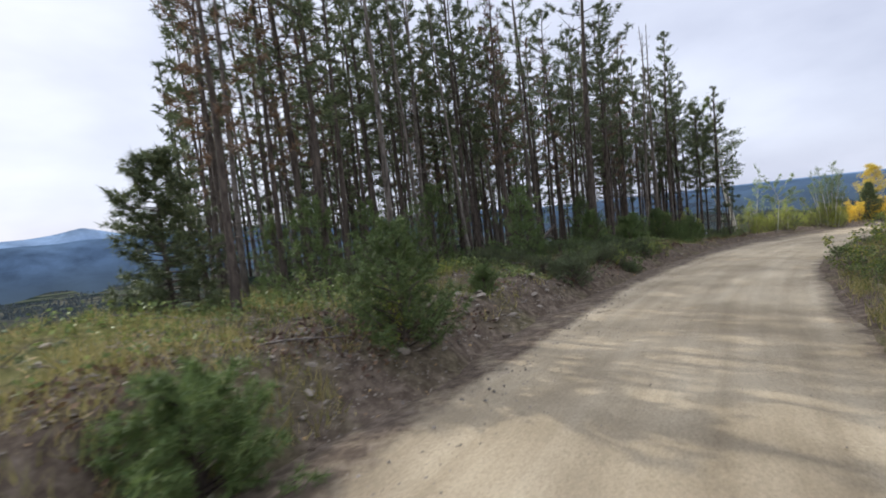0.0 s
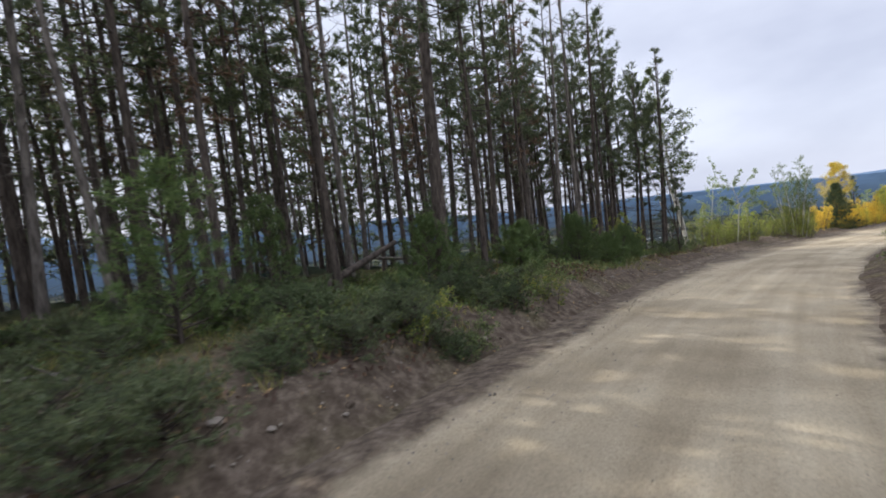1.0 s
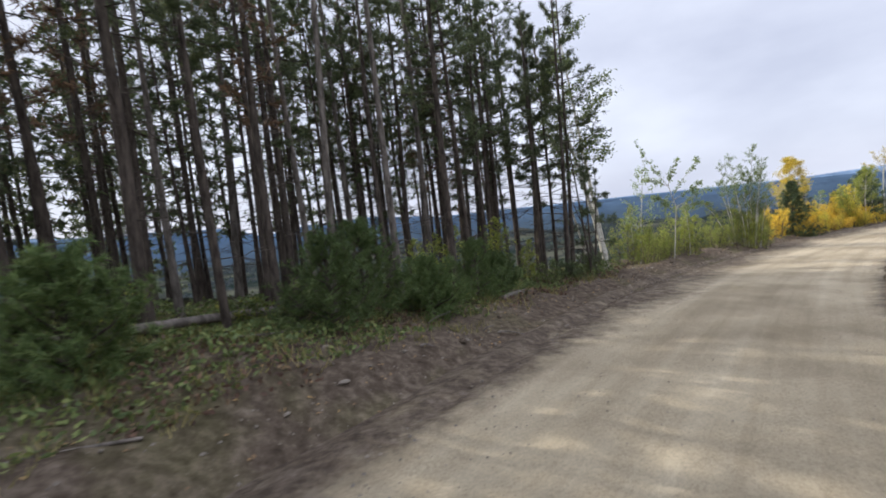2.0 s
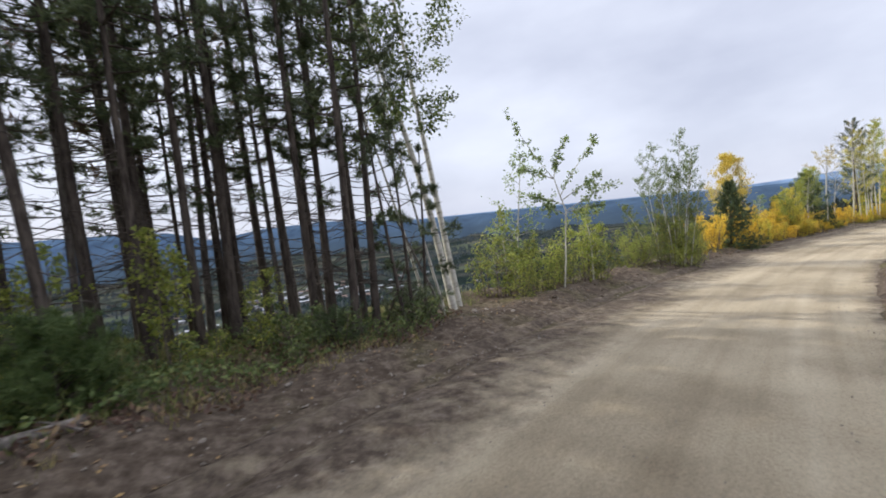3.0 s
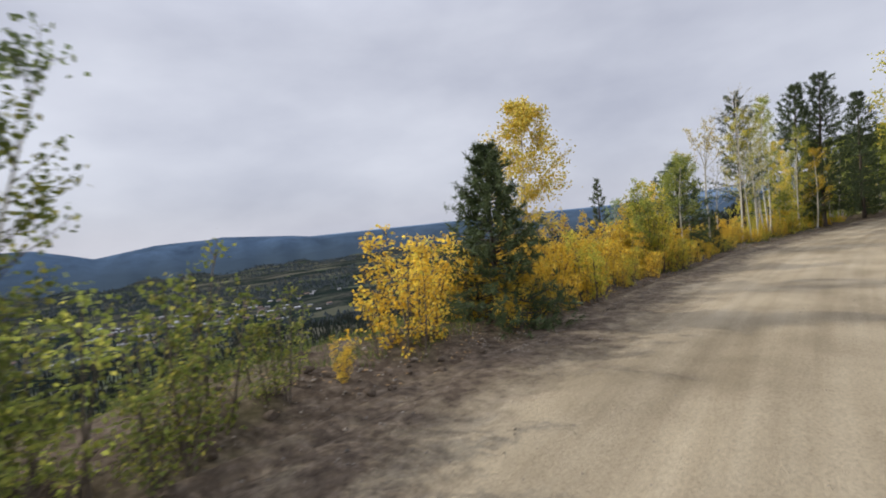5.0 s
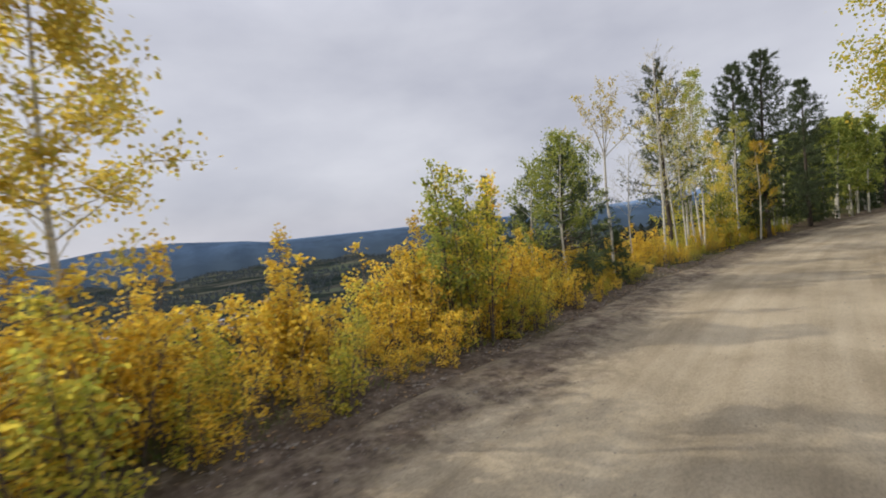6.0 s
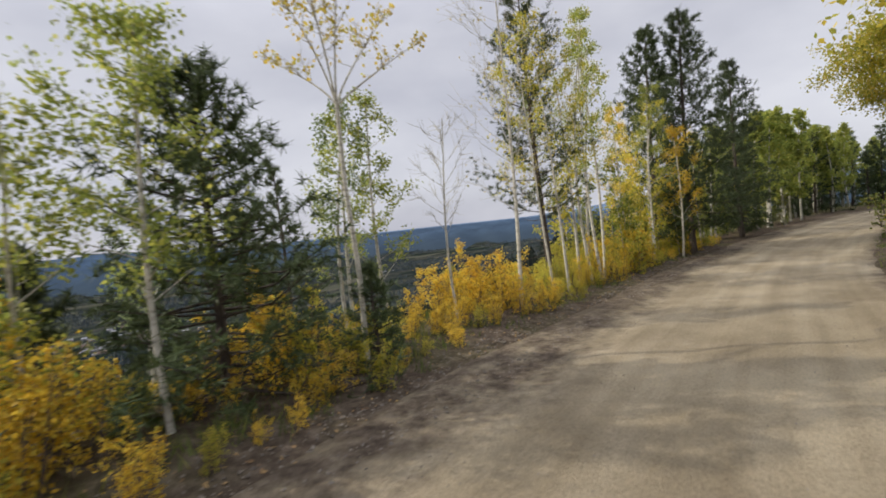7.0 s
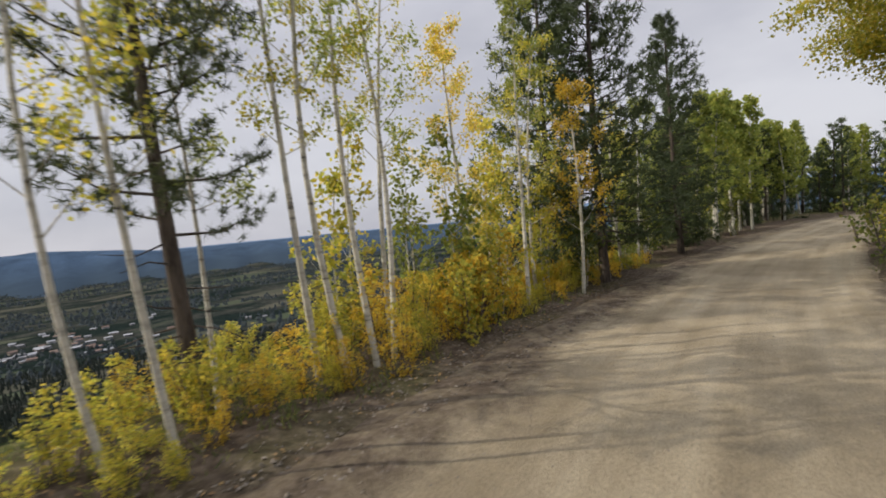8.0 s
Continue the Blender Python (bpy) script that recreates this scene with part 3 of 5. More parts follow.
def build_ground():
    xs, ys = spaced(-4600, -10, 90, 4600, 0.37), spaced(-3000, -4, 46, 4600, 0.37)
    gx, gy = np.meshgrid(xs, ys)
    x, y = gx.ravel(), gy.ravel()
    z = ground_height(x, y)
    nx, ny = len(xs), len(ys)
    a = (np.arange(ny - 1)[:, None] * nx + np.arange(nx - 1)[None]).ravel()
    faces = np.stack([a, a + 1, a + nx + 1, a + nx], 1)
    me = bpy.data.meshes.new("ground")
    me.from_pydata(np.stack([x, y, z], 1).tolist(), [], faces.tolist())
    me.polygons.foreach_set("use_smooth", [True] * len(me.polygons))
    s, l, _ = locate(x, y)
    u, v = l - left_edge(s), right_edge(s) - l
    open_edge = np.interp(s, [20, 27, 34, 45, 50], [0, 0.5, 1, 1, 0])
    grassy = sstep(1.6, 3.6, u) * (1 - open_edge * (1 - sstep(2.6, 4.0, u))) + sstep(0.6, 2.0, v)
    grassy *= 1 - 0.8 * sstep(2.2, 3.4, s) * (1 - sstep(8.5, 10.5, s)) * (1 - sstep(3.4, 4.6, u)) * (u > 0)
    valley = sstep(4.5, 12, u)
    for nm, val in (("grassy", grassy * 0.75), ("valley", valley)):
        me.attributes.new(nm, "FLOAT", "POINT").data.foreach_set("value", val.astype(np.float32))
    me.materials.append(GROUND)
    tagged(new("ground", me), "brown dirt and dry grass hillside falling to a wooded valley", "ground", kind="structure")


def build_road():
    ss = np.arange(-30, 118, 0.22)
    ls = np.linspace(0, 1, 46)
    verts, uvs, sh = [], [], []
    for s in ss:
        x, y, z = np.interp(s, CS, CL[:, 0]), np.interp(s, CS, CL[:, 1]), np.interp(s, CS, CL[:, 2])
        tx, ty = np.interp(s, CS, CT[:, 0]), np.interp(s, CS, CT[:, 1])
        le, re_ = float(left_edge(s)), float(right_edge(s))
        a, b = re_ - 0.5, le + 0.9
        reach = float(np.interp(s, [0, 20, 26, 30, 42, 48, 60, 70], [0.22, 0.3, 1.2, 1.6, 1.5, 1.35, 1.1, 0.95]))    # how far the loose dirt comes into the road
        groove = float(np.interp(s, [18, 25, 42, 46], [0, 1, 1, 0]))
        for f in ls:
            l = a + (b - a) * f
            rut = -0.018 * sum(math.exp(-((l - c) / 0.24) ** 2) for c in (-0.75, 0.75, 1.9))
            rut -= groove * (0.09 * math.exp(-((l - le - 0.04 * math.sin(s * 0.9)) / 0.14) ** 2) - 0.05 * math.exp(-((l - le - 0.3) / 0.14) ** 2))
            edge = max((l - le + reach) / (0.62 * reach + 0.08), (re_ + 0.15 - l) / 0.3)
            rut -= 0.16 * max(0.0, l - le - 0.15)
            verts.append((x - ty * l, y + tx * l, z + rut + 0.008 * math.sin(s * 2.2 + l) + 0.01 * math.sin(l * 5 + s * 0.7)))
            uvs.append((s, l))
            sh.append(min(1.0, max(0.0, edge + 0.25 * math.sin(s * 1.3) * math.sin(s * 0.37 + 1))) * float(np.interp(s, [44, 56], [1.0, 0.82])))
    n = len(ls)
    faces = [(i * n + j, (i + 1) * n + j, (i + 1) * n + j + 1, i * n + j + 1) for i in range(len(ss) - 1) for j in range(n - 1)]
    faces = [f[::-1] for f in faces]
    me = mesh_from("road", verts, faces, ROAD)
    lay = me.uv_layers.new(name="along")
    idx = np.empty(len(me.loops), int)
    me.loops.foreach_get("vertex_index", idx)
    lay.data.foreach_set("uv", np.array(uvs)[idx].ravel())
    me.attributes.new("shoulder", "FLOAT", "POINT").data.foreach_set("value", np.array(sh, np.float32))
    tagged(new("road", me), "packed tan gravel forest road with wheel ruts", "road", kind="structure")


# Blue air haze of the distance is painted into the colour and emission.
def hazed_mountain_material(name, col, haze_glow):
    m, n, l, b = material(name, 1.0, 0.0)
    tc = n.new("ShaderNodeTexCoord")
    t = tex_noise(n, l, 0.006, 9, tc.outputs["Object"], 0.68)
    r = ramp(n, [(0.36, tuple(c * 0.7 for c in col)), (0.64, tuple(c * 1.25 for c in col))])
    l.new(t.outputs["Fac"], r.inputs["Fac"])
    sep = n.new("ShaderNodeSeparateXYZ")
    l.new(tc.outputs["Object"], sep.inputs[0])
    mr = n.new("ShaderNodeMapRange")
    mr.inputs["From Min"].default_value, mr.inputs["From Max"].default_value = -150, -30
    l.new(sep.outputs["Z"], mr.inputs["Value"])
    # painted haze fades by height, from a dark slate foot to the blue crest
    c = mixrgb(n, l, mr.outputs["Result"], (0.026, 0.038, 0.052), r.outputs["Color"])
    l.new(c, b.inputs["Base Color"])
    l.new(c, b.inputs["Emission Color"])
    b.inputs["Emission Strength"].default_value = haze_glow
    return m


def build_mountains():
    bear = [-180, -100, -70, -45, -41, -38.6, -36.6, -33.7, -28, -22, -18, -14.6, -12, -10.2, -7, -5, 0, 1.5, 6, 9, 13, 18, 23, 27, 32, 38, 45, 50, 55, 60, 75, 100, 180]
    near_deg = [0.5, 1.2, 1.5, 1.5, 1.6, 1.5, 1.6, 1.5, 1.4, 1.25, 1.05, 0.85, 0.1, -0.5, -0.1, 0.2, 0.25, 0.4, 0.05, -0.2, -0.75, -0.95, -0.9, -0.8, -1.0, -1.3, -1.35, -1.2, -1.0, -0.6, 0.2, 0.4, 0.5]
    far_deg = [1.5, 2, 2.2, 2.0, 2.15, 2.4, 2.75, 2.0, 1.5, 0.9, 0.6, 0.2, -0.1, -0.5, -0.4, -0.4, -0.4, -0.4, -0.5, -0.6, -0.75, -0.85, -0.8, -0.75, -0.75, -0.95, -0.75, -0.45, -0.2, 0.2, 0.9, 1.2, 1.5]
    # the farther range is painted paler, to stand for thicker haze
    for nm, dist, degs, col, haze_glow, seed in (("backdrop_far_range", 4300, far_deg, (0.085, 0.122, 0.18), 0.5, 11), ("backdrop_near_range", 3500, near_deg, (0.036, 0.057, 0.09), 0.45, 12)):
        az = np.arange(-180, 180.01, 0.25)
        verts, faces = [], []
        rr = np.random.RandomState(seed)
        rel = sum(np.sin(np.radians(az) * f + rr.uniform(0, 6.28)) / f ** 0.75 for f in rr.uniform(6, 70, 24)) * 0.9
        for a, e in zip(az, rel):
            top = math.tan(radians(float(np.interp(a, bear, degs)) + 0.07 * e)) * dist
            for q, (dd, zz) in enumerate(((0.80, -175), (0.88, -120 + 0.15 * top), (0.95, -25 + 0.6 * top), (1.0, top), (1.05, -40))):
                w = dist * (dd - (0.14 * (1 + math.sin(a * 0.31 + 1) * math.sin(a * 0.83)) if q == 0 else 0)) * (1 + 0.012 * math.sin(a * 0.9 + q * 2))
                verts.append((w * math.sin(radians(a)), w * math.cos(radians(a)), zz + (7 * math.sin(a * 1.7 + q) if 0 < q < 3 else 0)))
        for i in range(len(az) - 1):
            for q in range(4):
                faces.append((i * 5 + q, i * 5 + q + 1, (i + 1) * 5 + q + 1, (i + 1) * 5 + q))
        me = mesh_from(nm, verts, faces, hazed_mountain_material(nm, col, haze_glow))
        tagged(new(nm, me), "wooded mountain range far across the valley, air haze in its blue colour", "mountains", kind="structure")


build_ground()
build_road()
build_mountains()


# ---------------- things: pine stand ----------------
def pine_kind(i):
    specs = [(9.4, 0.075, 0.42, 1.30, 46), (10.3, 0.085, 0.40, 1.45, 50), (8.6, 0.058, 0.46, 1.05, 38), (9.8, 0.068, 0.52, 1.2, 38), (10.8, 0.095, 0.38, 1.6, 54)]
    h, g, c, w, n = specs[i]
    return lambda: needle_tree("pine_tree", 100 + i, h, g, c, w, n, NEEDLE, low_twigs=26, tufts=8, blades=14, size=0.15, width=0.026, pad=0.42, clump=0.45)


def back_kind(i):
    return lambda: needle_tree("pine_tree", 120 + i, 8.8 + 0.8 * i, 0.06 + 0.008 * i, 0.16 + 0.06 * i, 1.05, 34, NEEDLE, low_twigs=6, tufts=5, blades=7, size=0.22, width=0.06, pad=0.45, full=0.6)


def dead_kind(i):
    h, g, c = [(10.9, 0.075, 0.3), (9.2, 0.055, 0.25), (11.6, 0.085, 0.35)][i]
    return lambda: needle_tree("dead_pine_tree", 130 + i, h, g, c, 0.75, 32, NEEDLE_BROWN, bark=BARK_GREY, low_twigs=14, dead=True)


def brown_kind(i):
    return lambda: needle_tree("brown_pine_tree", 140 + i, 9.0 + i, 0.085, 0.34, 0.95, 46, NEEDLE_BROWN, low_twigs=18, blades=7)


def young_kind(i):
    h, w, n, t, bl = [(1.35, 0.72, 60, 11, 26), (1.9, 0.8, 52, 8, 18), (0.8, 0.66, 60, 12, 28)][i]
    return lambda: needle_tree("young_pine", 150 + i, h, 0.03, 0.02, w, n, NEEDLE_YOUNG, low_twigs=0, tufts=t, blades=bl, size=0.085 if i != 1 else 0.11, width=0.009 if i != 1 else 0.012, shape=0.7, droop=-0.35, full=0.85, pad=0.5)


def pine_stand():
    r = np.random.RandomState(5)
    front = [(12.6, 24.6), (12.2, 25.6), (12.8, 26.6), (13.4, 27.2), (11.5, 24.0), (11.8, 26.9), (12.5, 28.0), (10.8, 25.2), (11.2, 27.9), (10.0, 26.5), (3.3, 20.7), (2.5, 21.4), (2.0, 20.2), (6.35, 19.05), (7.2, 17.5), (2.6, 14.6), (0.9, 17.2), (13.0, 23.7), (13.55, 24.3), (13.4, 25.6), (13.9, 26.1),
             (15.0, 26.5), (-4.5, 13.2), (-4.7, 10.6), (-2.8, 12.0), (10.4, 21.2), (11.6, 22.4), (9.0, 20.2), (15.7, 27.6), (16.4, 28.6), (15.9, 29.8)]
    spots = list(front)
    tries = 0
    while len(spots) < 188 and tries < 20000:
        tries += 1
        s = r.uniform(1.5, 31)
        l = r.uniform(6.6, 20) if r.uniform() < 0.6 or s < 22 else r.uniform(6.6, 11)
        x, y = at_road(s, l)
        # open side towards the valley
        if x < -0.56 * y + 0.6 or (s > 24 and l > 14 - 0.6 * (s - 24)) or (s > 29.5 and l < 7.6):
            continue
        if any((x - a) ** 2 + (y - b) ** 2 < 0.85 ** 2 for a, b in spots):
            continue
        spots.append((x, y))
    for n_, (x, y) in enumerate(spots):
        q = r.uniform()
        turn, sc = r.uniform(0, 360), r.uniform(0.8, 1.06)
        lean = (r.uniform(-2, 2), r.uniform(-2, 2))
        if n_ > 30 and locate(x, y)[1][0] > 11.5 and q < 0.75:
            i = r.randint(3)
            plant(("pine_back", i), back_kind(i), x, y, sc, turn, "tall pine with dense dark crown inside the stand", group="inner pines of the stand", lean=lean)
        elif q < 0.58:
            i = r.randint(5)
            plant(("pine", i), pine_kind(i), x, y, sc, turn, "tall slim lodgepole pine with bare lower trunk", group="roadside pine stand", lean=lean)
        elif q < 0.84:
            i = r.randint(3)
            plant(("dead", i), dead_kind(i), x, y, sc, turn, "dead grey pine with bare broken twigs", group="dead pines in the stand", lean=lean)
        else:
            i = r.randint(2)
            plant(("brown", i), brown_kind(i), x, y, sc, turn, "dying pine with thin brown needles", group="dying pines in the stand", lean=lean)


def low_crowned_pines():
    """Pines at the stand's end that carry needles almost to the ground."""
    for n_, (x, y, g) in enumerate(((16.92, 26.0, 0.075), (17.3, 26.4, 0.07), (16.55, 27.4, 0.07), (17.2, 27.3, 0.06), (16.3, 26.5, 0.08), (15.9, 27.2, 0.06), (14.6, 25.9, 0.085), (16.6, 26.9, 0.06), (15.05, 27.1, 0.085), (15.43, 27.75, 0.07), (14.7, 27.5, 0.06))):
        i = n_ % 5
        plant(("low_pine", i), (lambda q, gr: (lambda: needle_tree("pine_tree", 108 + q, 8.8 - 0.3 * q, gr, 0.30 + 0.05 * (q % 3), 1.05, 44, NEEDLE, low_twigs=26, tufts=8, blades=18, size=0.125, width=0.017, pad=0.45, clump=0.5)))(i, g), x, y, 1.0, n_ * 75,
              "slim pine with dark needles in loose clumps", group="slim pines at the stand end", lean=(1.2 * math.sin(n_ * 2.1), 1.5 * math.cos(n_ * 1.7)))
    for n_, (x, y, h) in enumerate(((17.78, 26.12, 4.6), (18.0, 26.55, 3.9), (18.35, 26.95, 3.2))):
        plant(("thin_pine", n_), (lambda q, hh: (lambda: needle_tree("pine_tree", 115 + q, hh, 0.034, 0.3, 0.7, 15, NEEDLE, low_twigs=12, tufts=9, blades=20, size=0.11, width=0.015, pad=0.6, clump=0.5)))(n_, h), x, y, 1.0, n_ * 75,
              "thin young pine with a few dark needle clumps", group="thin pines at the stand end", lean=(-2, -4))
    r = np.random.RandomState(6)
    for n_ in range(14):
        x, y = at_road(r.uniform(21.5, 28.5), r.uniform(7.0, 11.5))
        plant(("low_pine", n_ % 5), None, x, y, r.uniform(0.8, 1.05), n_ * 61, "slim pine with dark needles in loose clumps", group="slim pines at the stand end")
    # one stout trunk at the front of the stand
    plant("stout_pine", lambda: needle_tree("pine_tree", 119, 11.5, 0.16, 0.42, 1.7, 54, NEEDLE, low_twigs=30, tufts=9, blades=14, size=0.15, width=0.026, pad=0.42, clump=0.45), 6.18, 16.7, label="stout old pine trunk at the front of the stand", lean=(0, 1.5))


def young_pines():
    g = "young pines on the bank"
    lab = "bushy green young pine on the dirt bank"
    spots = [(-0.44, 5.35, 0, 1.0), (-2.2, 8.7, 1, 1.0), (-1.75, 3.0, 2, 1.1), (-3.2, 9.6, 1, 0.8), (0.9, 8.3, 2, 0.5)]
    for s, l, i, sc in ((11.5, 5.4, 1, 1.05), (13.2, 6.3, 1, 0.9), (15.6, 5.2, 0, 1.0), (17.5, 6.6, 1, 1.0), (18.6, 5.1, 2, 1.2), (21.2, 4.9, 0, 0.9),
                        (22.4, 5.6, 0, 1.1), (23.3, 5.0, 2, 1.1), (24.8, 5.1, 0, 0.85), (9.3, 6.6, 1, 1.1), (7.8, 7.2, 1, 0.9), (26.0, 5.4, 2, 1.0)):
        spots.append((*at_road(s, l), i, sc))
    for n_, (x, y, i, sc) in enumerate(spots):
        plant(("young", i), young_kind(i), x, y, sc, n_ * 77, lab, "young tree", g)
    plant("young_big", lambda: needle_tree("young_pine", 155, 2.7, 0.05, 0.06, 0.95, 95, NEEDLE, low_twigs=4, tufts=10, blades=20, size=0.13, width=0.018, full=0.8, pad=0.45, shape=0.8), -4.5, 7.8,
          label="young dark green pine at the edge of the slope", category="young tree")


# ---------------- undergrowth ----------------
def mat_kind(i):
    mat = [LEAF_OLIVE, LEAF_DARK, LEAF_OLIVE][i]
    return lambda: leaf_tree("low_bush", 170 + i, 0.55, 0.012, 0.06, 0.40, 6, mat, 24, bark=BARK_TWIG, leaf=0.044, stems=5, spread=0.75, twigs=1, up=0.5, cluster=0.09)


def juniper_kind(i):
    return lambda: needle_tree("low_evergreen_bush", 180 + i, 0.42, 0.02, 0.05, 0.85, 46, NEEDLE_DARK if i else NEEDLE, low_twigs=0, tufts=9, blades=14, size=0.075, width=0.012, droop=-0.1, shape=0.7, pad=0.4)


def undergrowth():
    r = np.random.RandomState(21)
    zones = [(-1.5, 5.5, 3.4, 6.2, 10), (12.2, 16.8, 3.0, 4.2, 14), (9.0, 17.5, 3.25, 4.4, 22), (9.5, 17.5, 4.2, 6.4, 24), (9.5, 15.5, 5.6, 7.4, 10), (15.5, 24, 5.4, 8.0, 13), (5.5, 9.5, 5.6, 8.0, 6), (24, 31, 4.9, 6.6, 12)]
    for s0, s1, l0, l1, cnt in zones:
        for n_ in range(cnt):
            s, l = r.uniform(s0, s1), r.uniform(l0, l1)
            x, y = at_road(s, l)
            if r.uniform() < (0.55 if s < 16 else 0.2):
                i = r.randint(2)
                plant(("juniper", i), juniper_kind(i), x, y, r.uniform(0.6, 1.05) * (0.75 if 8 < s < 18 else 1), r.uniform(0, 360), "low spreading dark evergreen bush under the pines", "bush", "evergreen bushes under the pines")
            else:
                i = r.choice([0, 1, 1, 1]) if s > 6 else r.choice([0, 1, 1])
                plant(("mat", i), mat_kind(i), x, y, r.uniform(0.6, 1.15) * (0.7 if 8 < s < 18 else 1), r.uniform(0, 360), "low leafy green bush on the road bank", "bush", "leafy bushes on the bank")
    for n_, (x, y, h) in enumerate(((14.4, 25.0, 1.9), (13.1, 24.9, 1.6), (15.6, 25.6, 1.2), (12.3, 24.0, 1.3))):
        plant("stand_sapling", lambda: leaf_tree("aspen_sapling", 175, 1.8, 0.014, 0.15, 0.5, 13, LEAF_GREEN, 26, bark=BARK_TWIG, leaf=0.06, stems=3, spread=0.3, cluster=0.12), x, y, h / 1.8, n_ * 70,
              "young yellow-green aspen shoots among the pines", "tree", "aspen shoots in the stand")
    for n_ in range(30):
        s, l = r.uniform(5, 48), -1.95 - abs(r.normal(0, 0.4))
        plant(("mat", n_ % 2), mat_kind(n_ % 2), *at_road(s, l), r.uniform(0.7, 1.3), n_ * 80, "low leafy bush on the inner cut bank", "bush", "bushes on the inner bank")
    # far side of the road
    for n_ in range(20):
        s, l = r.uniform(6, 70), -2.6 - abs(r.normal(0, 1.1))
        x, y = at_road(s, l)
        i = r.choice([0, 1, 2])
        plant(("mat", i), mat_kind(i), x, y, r.uniform(0.8, 1.6), r.uniform(0, 360), "low leafy bush on the inner cut bank", "bush", "bushes on the inner bank")


# ---------------- the open bend: birches, saplings, poplar, fir ----------------
def aspen(key, seed, h, girth, crown, reach, boughs, mat, per, **kw):
    return lambda: leaf_tree("aspen_tree", seed, h, girth, crown, reach, boughs, mat, per, **kw)


def open_bend():
    # pale trunks that end the stand
    lab = "tall pale-barked aspen leaning at the stand's end"
    for n_, (x, y, h, sd, lean, g) in enumerate(((19.3, 27.75, 9.0, 201, (-3, -7), 0.08), (19.05, 27.4, 8.8, 202, (-4.5, -11), 0.088), (18.7, 26.75, 7.0, 203, (-3, -10), 0.028), (18.55, 27.6, 6.5, 204, (-4, -13), 0.035))):
        plant(("edge_aspen", sd), aspen(0, sd, h, g, 0.46, 1.35, 13, LEAF_DARK, 230, leaf=0.065, cluster=0.2, up=0.25, twigs=5), x, y, label=lab, lean=lean)
    # forked sapling and its neighbour
    plant("sapling_v", lambda: forked_sapling("aspen_sapling", 211, 4.1, LEAF_SILVER), 22.1, 28.0, turn=-19, lean=(2, 5), label="forked young aspen with thin white trunk", category="tree")
    plant("sapling_b", lambda: leaf_tree("aspen_sapling", 212, 3.55, 0.025, 0.22, 0.8, 20, LEAF_SILVER, 40, leaf=0.058, up=0.5, twigs=3), 21.2, 28.65, lean=(2, 5), label="thin young aspen with dusty green leaves")
    for n_, (x, y, h) in enumerate(((23.55, 28.95, 1.95), (20.8, 28.6, 2.1))):
        plant(("bend_sapling", n_), (lambda hh, sd: (lambda: leaf_tree("aspen_sapling", sd, hh, 0.02, 0.12, 0.62, 22, LEAF_GREEN, 40, leaf=0.055, up=0.7, twigs=3, cluster=0.13)))(h, 213 + n_), x, y, label="upright young aspen with yellow-green leaves", category="tree")
    lab = "yellow-green leafy bush at the slope's edge"
    for n_, (x, y, h, i) in enumerate(((20.9, 28.1, 1.5, 0), (20.4, 28.7, 1.6, 1), (21.6, 28.7, 0.9, 2), (20.8, 27.5, 0.9, 2), (23.5, 29.2, 1.9, 0), (24.0, 29.6, 1.6, 1), (22.8, 29.0, 0.9, 2), (23.0, 29.6, 1.4, 1), (21.2, 28.6, 1.3, 1), (21.9, 28.5, 1.1, 0), (22.5, 28.55, 1.0, 1), (23.9, 29.3, 1.2, 2), (22.4, 29.3, 1.5, 0), (21.5, 29.2, 1.5, 1))):
        plant(("edge_bush", i), bush_kind(i, LEAF_GREEN if i == 0 else LEAF_OLIVE, leaf=0.046), x, y, h / 1.5, n_ * 80, lab, "bush", "green bushes at the bend")
    # many-stemmed poplar
    stems = [(0.0, 0.22, 4.55), (-0.25, -0.5, 4.15), (-0.55, -0.95, 3.85), (0.1, 0.62, 3.5), (-0.5, -1.3, 3.0), (0.25, 0.85, 2.6), (-0.6, -1.6, 2.1), (0.1, 0.1, 3.2), (-0.15, -0.15, 3.75), (-0.2, -0.75, 3.4), (0.1, 0.42, 3.9)]
    plant("poplar", lambda: spray_tree("poplar_tree", 226, stems, 0.022, LEAF_SILVER, LEAF_OLIVE, 46, 36, 0.7, 0.04, start=0.06), 28.4, 30.95, turn=-25, label="many-stemmed young poplar with dusty green leaves")
    for n_, (x, y, h, i) in enumerate(((27.2, 30.7, 1.3, 1), (28.7, 31.1, 1.7, 2), (27.1, 31.5, 1.7, 0), (29.5, 31.7, 1.6, 1), (28.2, 31.8, 1.8, 0), (26.5, 30.6, 1.0, 2), (30.3, 32.3, 1.1, 1), (26.3, 31.3, 1.2, 0), (28.0, 30.6, 0.9, 2), (28.6, 30.7, 1.15, 2), (29.3, 31.2, 1.2, 0), (26.6, 30.9, 1.35, 2))):
        plant(("poplar_bush", i), bush_kind(i + 5, LEAF_OLIVE if i < 2 else LEAF_GREEN, leaf=0.044), x, y, h / 1.5, n_ * 80, "green bush with first yellow leaves below the poplar", "bush", "bushes round the poplar")
    plant("small_fir", lambda: needle_tree("small_fir", 231, 2.85, 0.05, 0.02, 1.0, 180, NEEDLE_DARK, full=1.0, low_twigs=0, tufts=9, blades=16, size=0.11, width=0.018, shape=1.1, droop=0.12, pad=0.5), 34.0, 33.8, sink=0.05,
          label="small dark green fir with branches to the ground", category="tree")
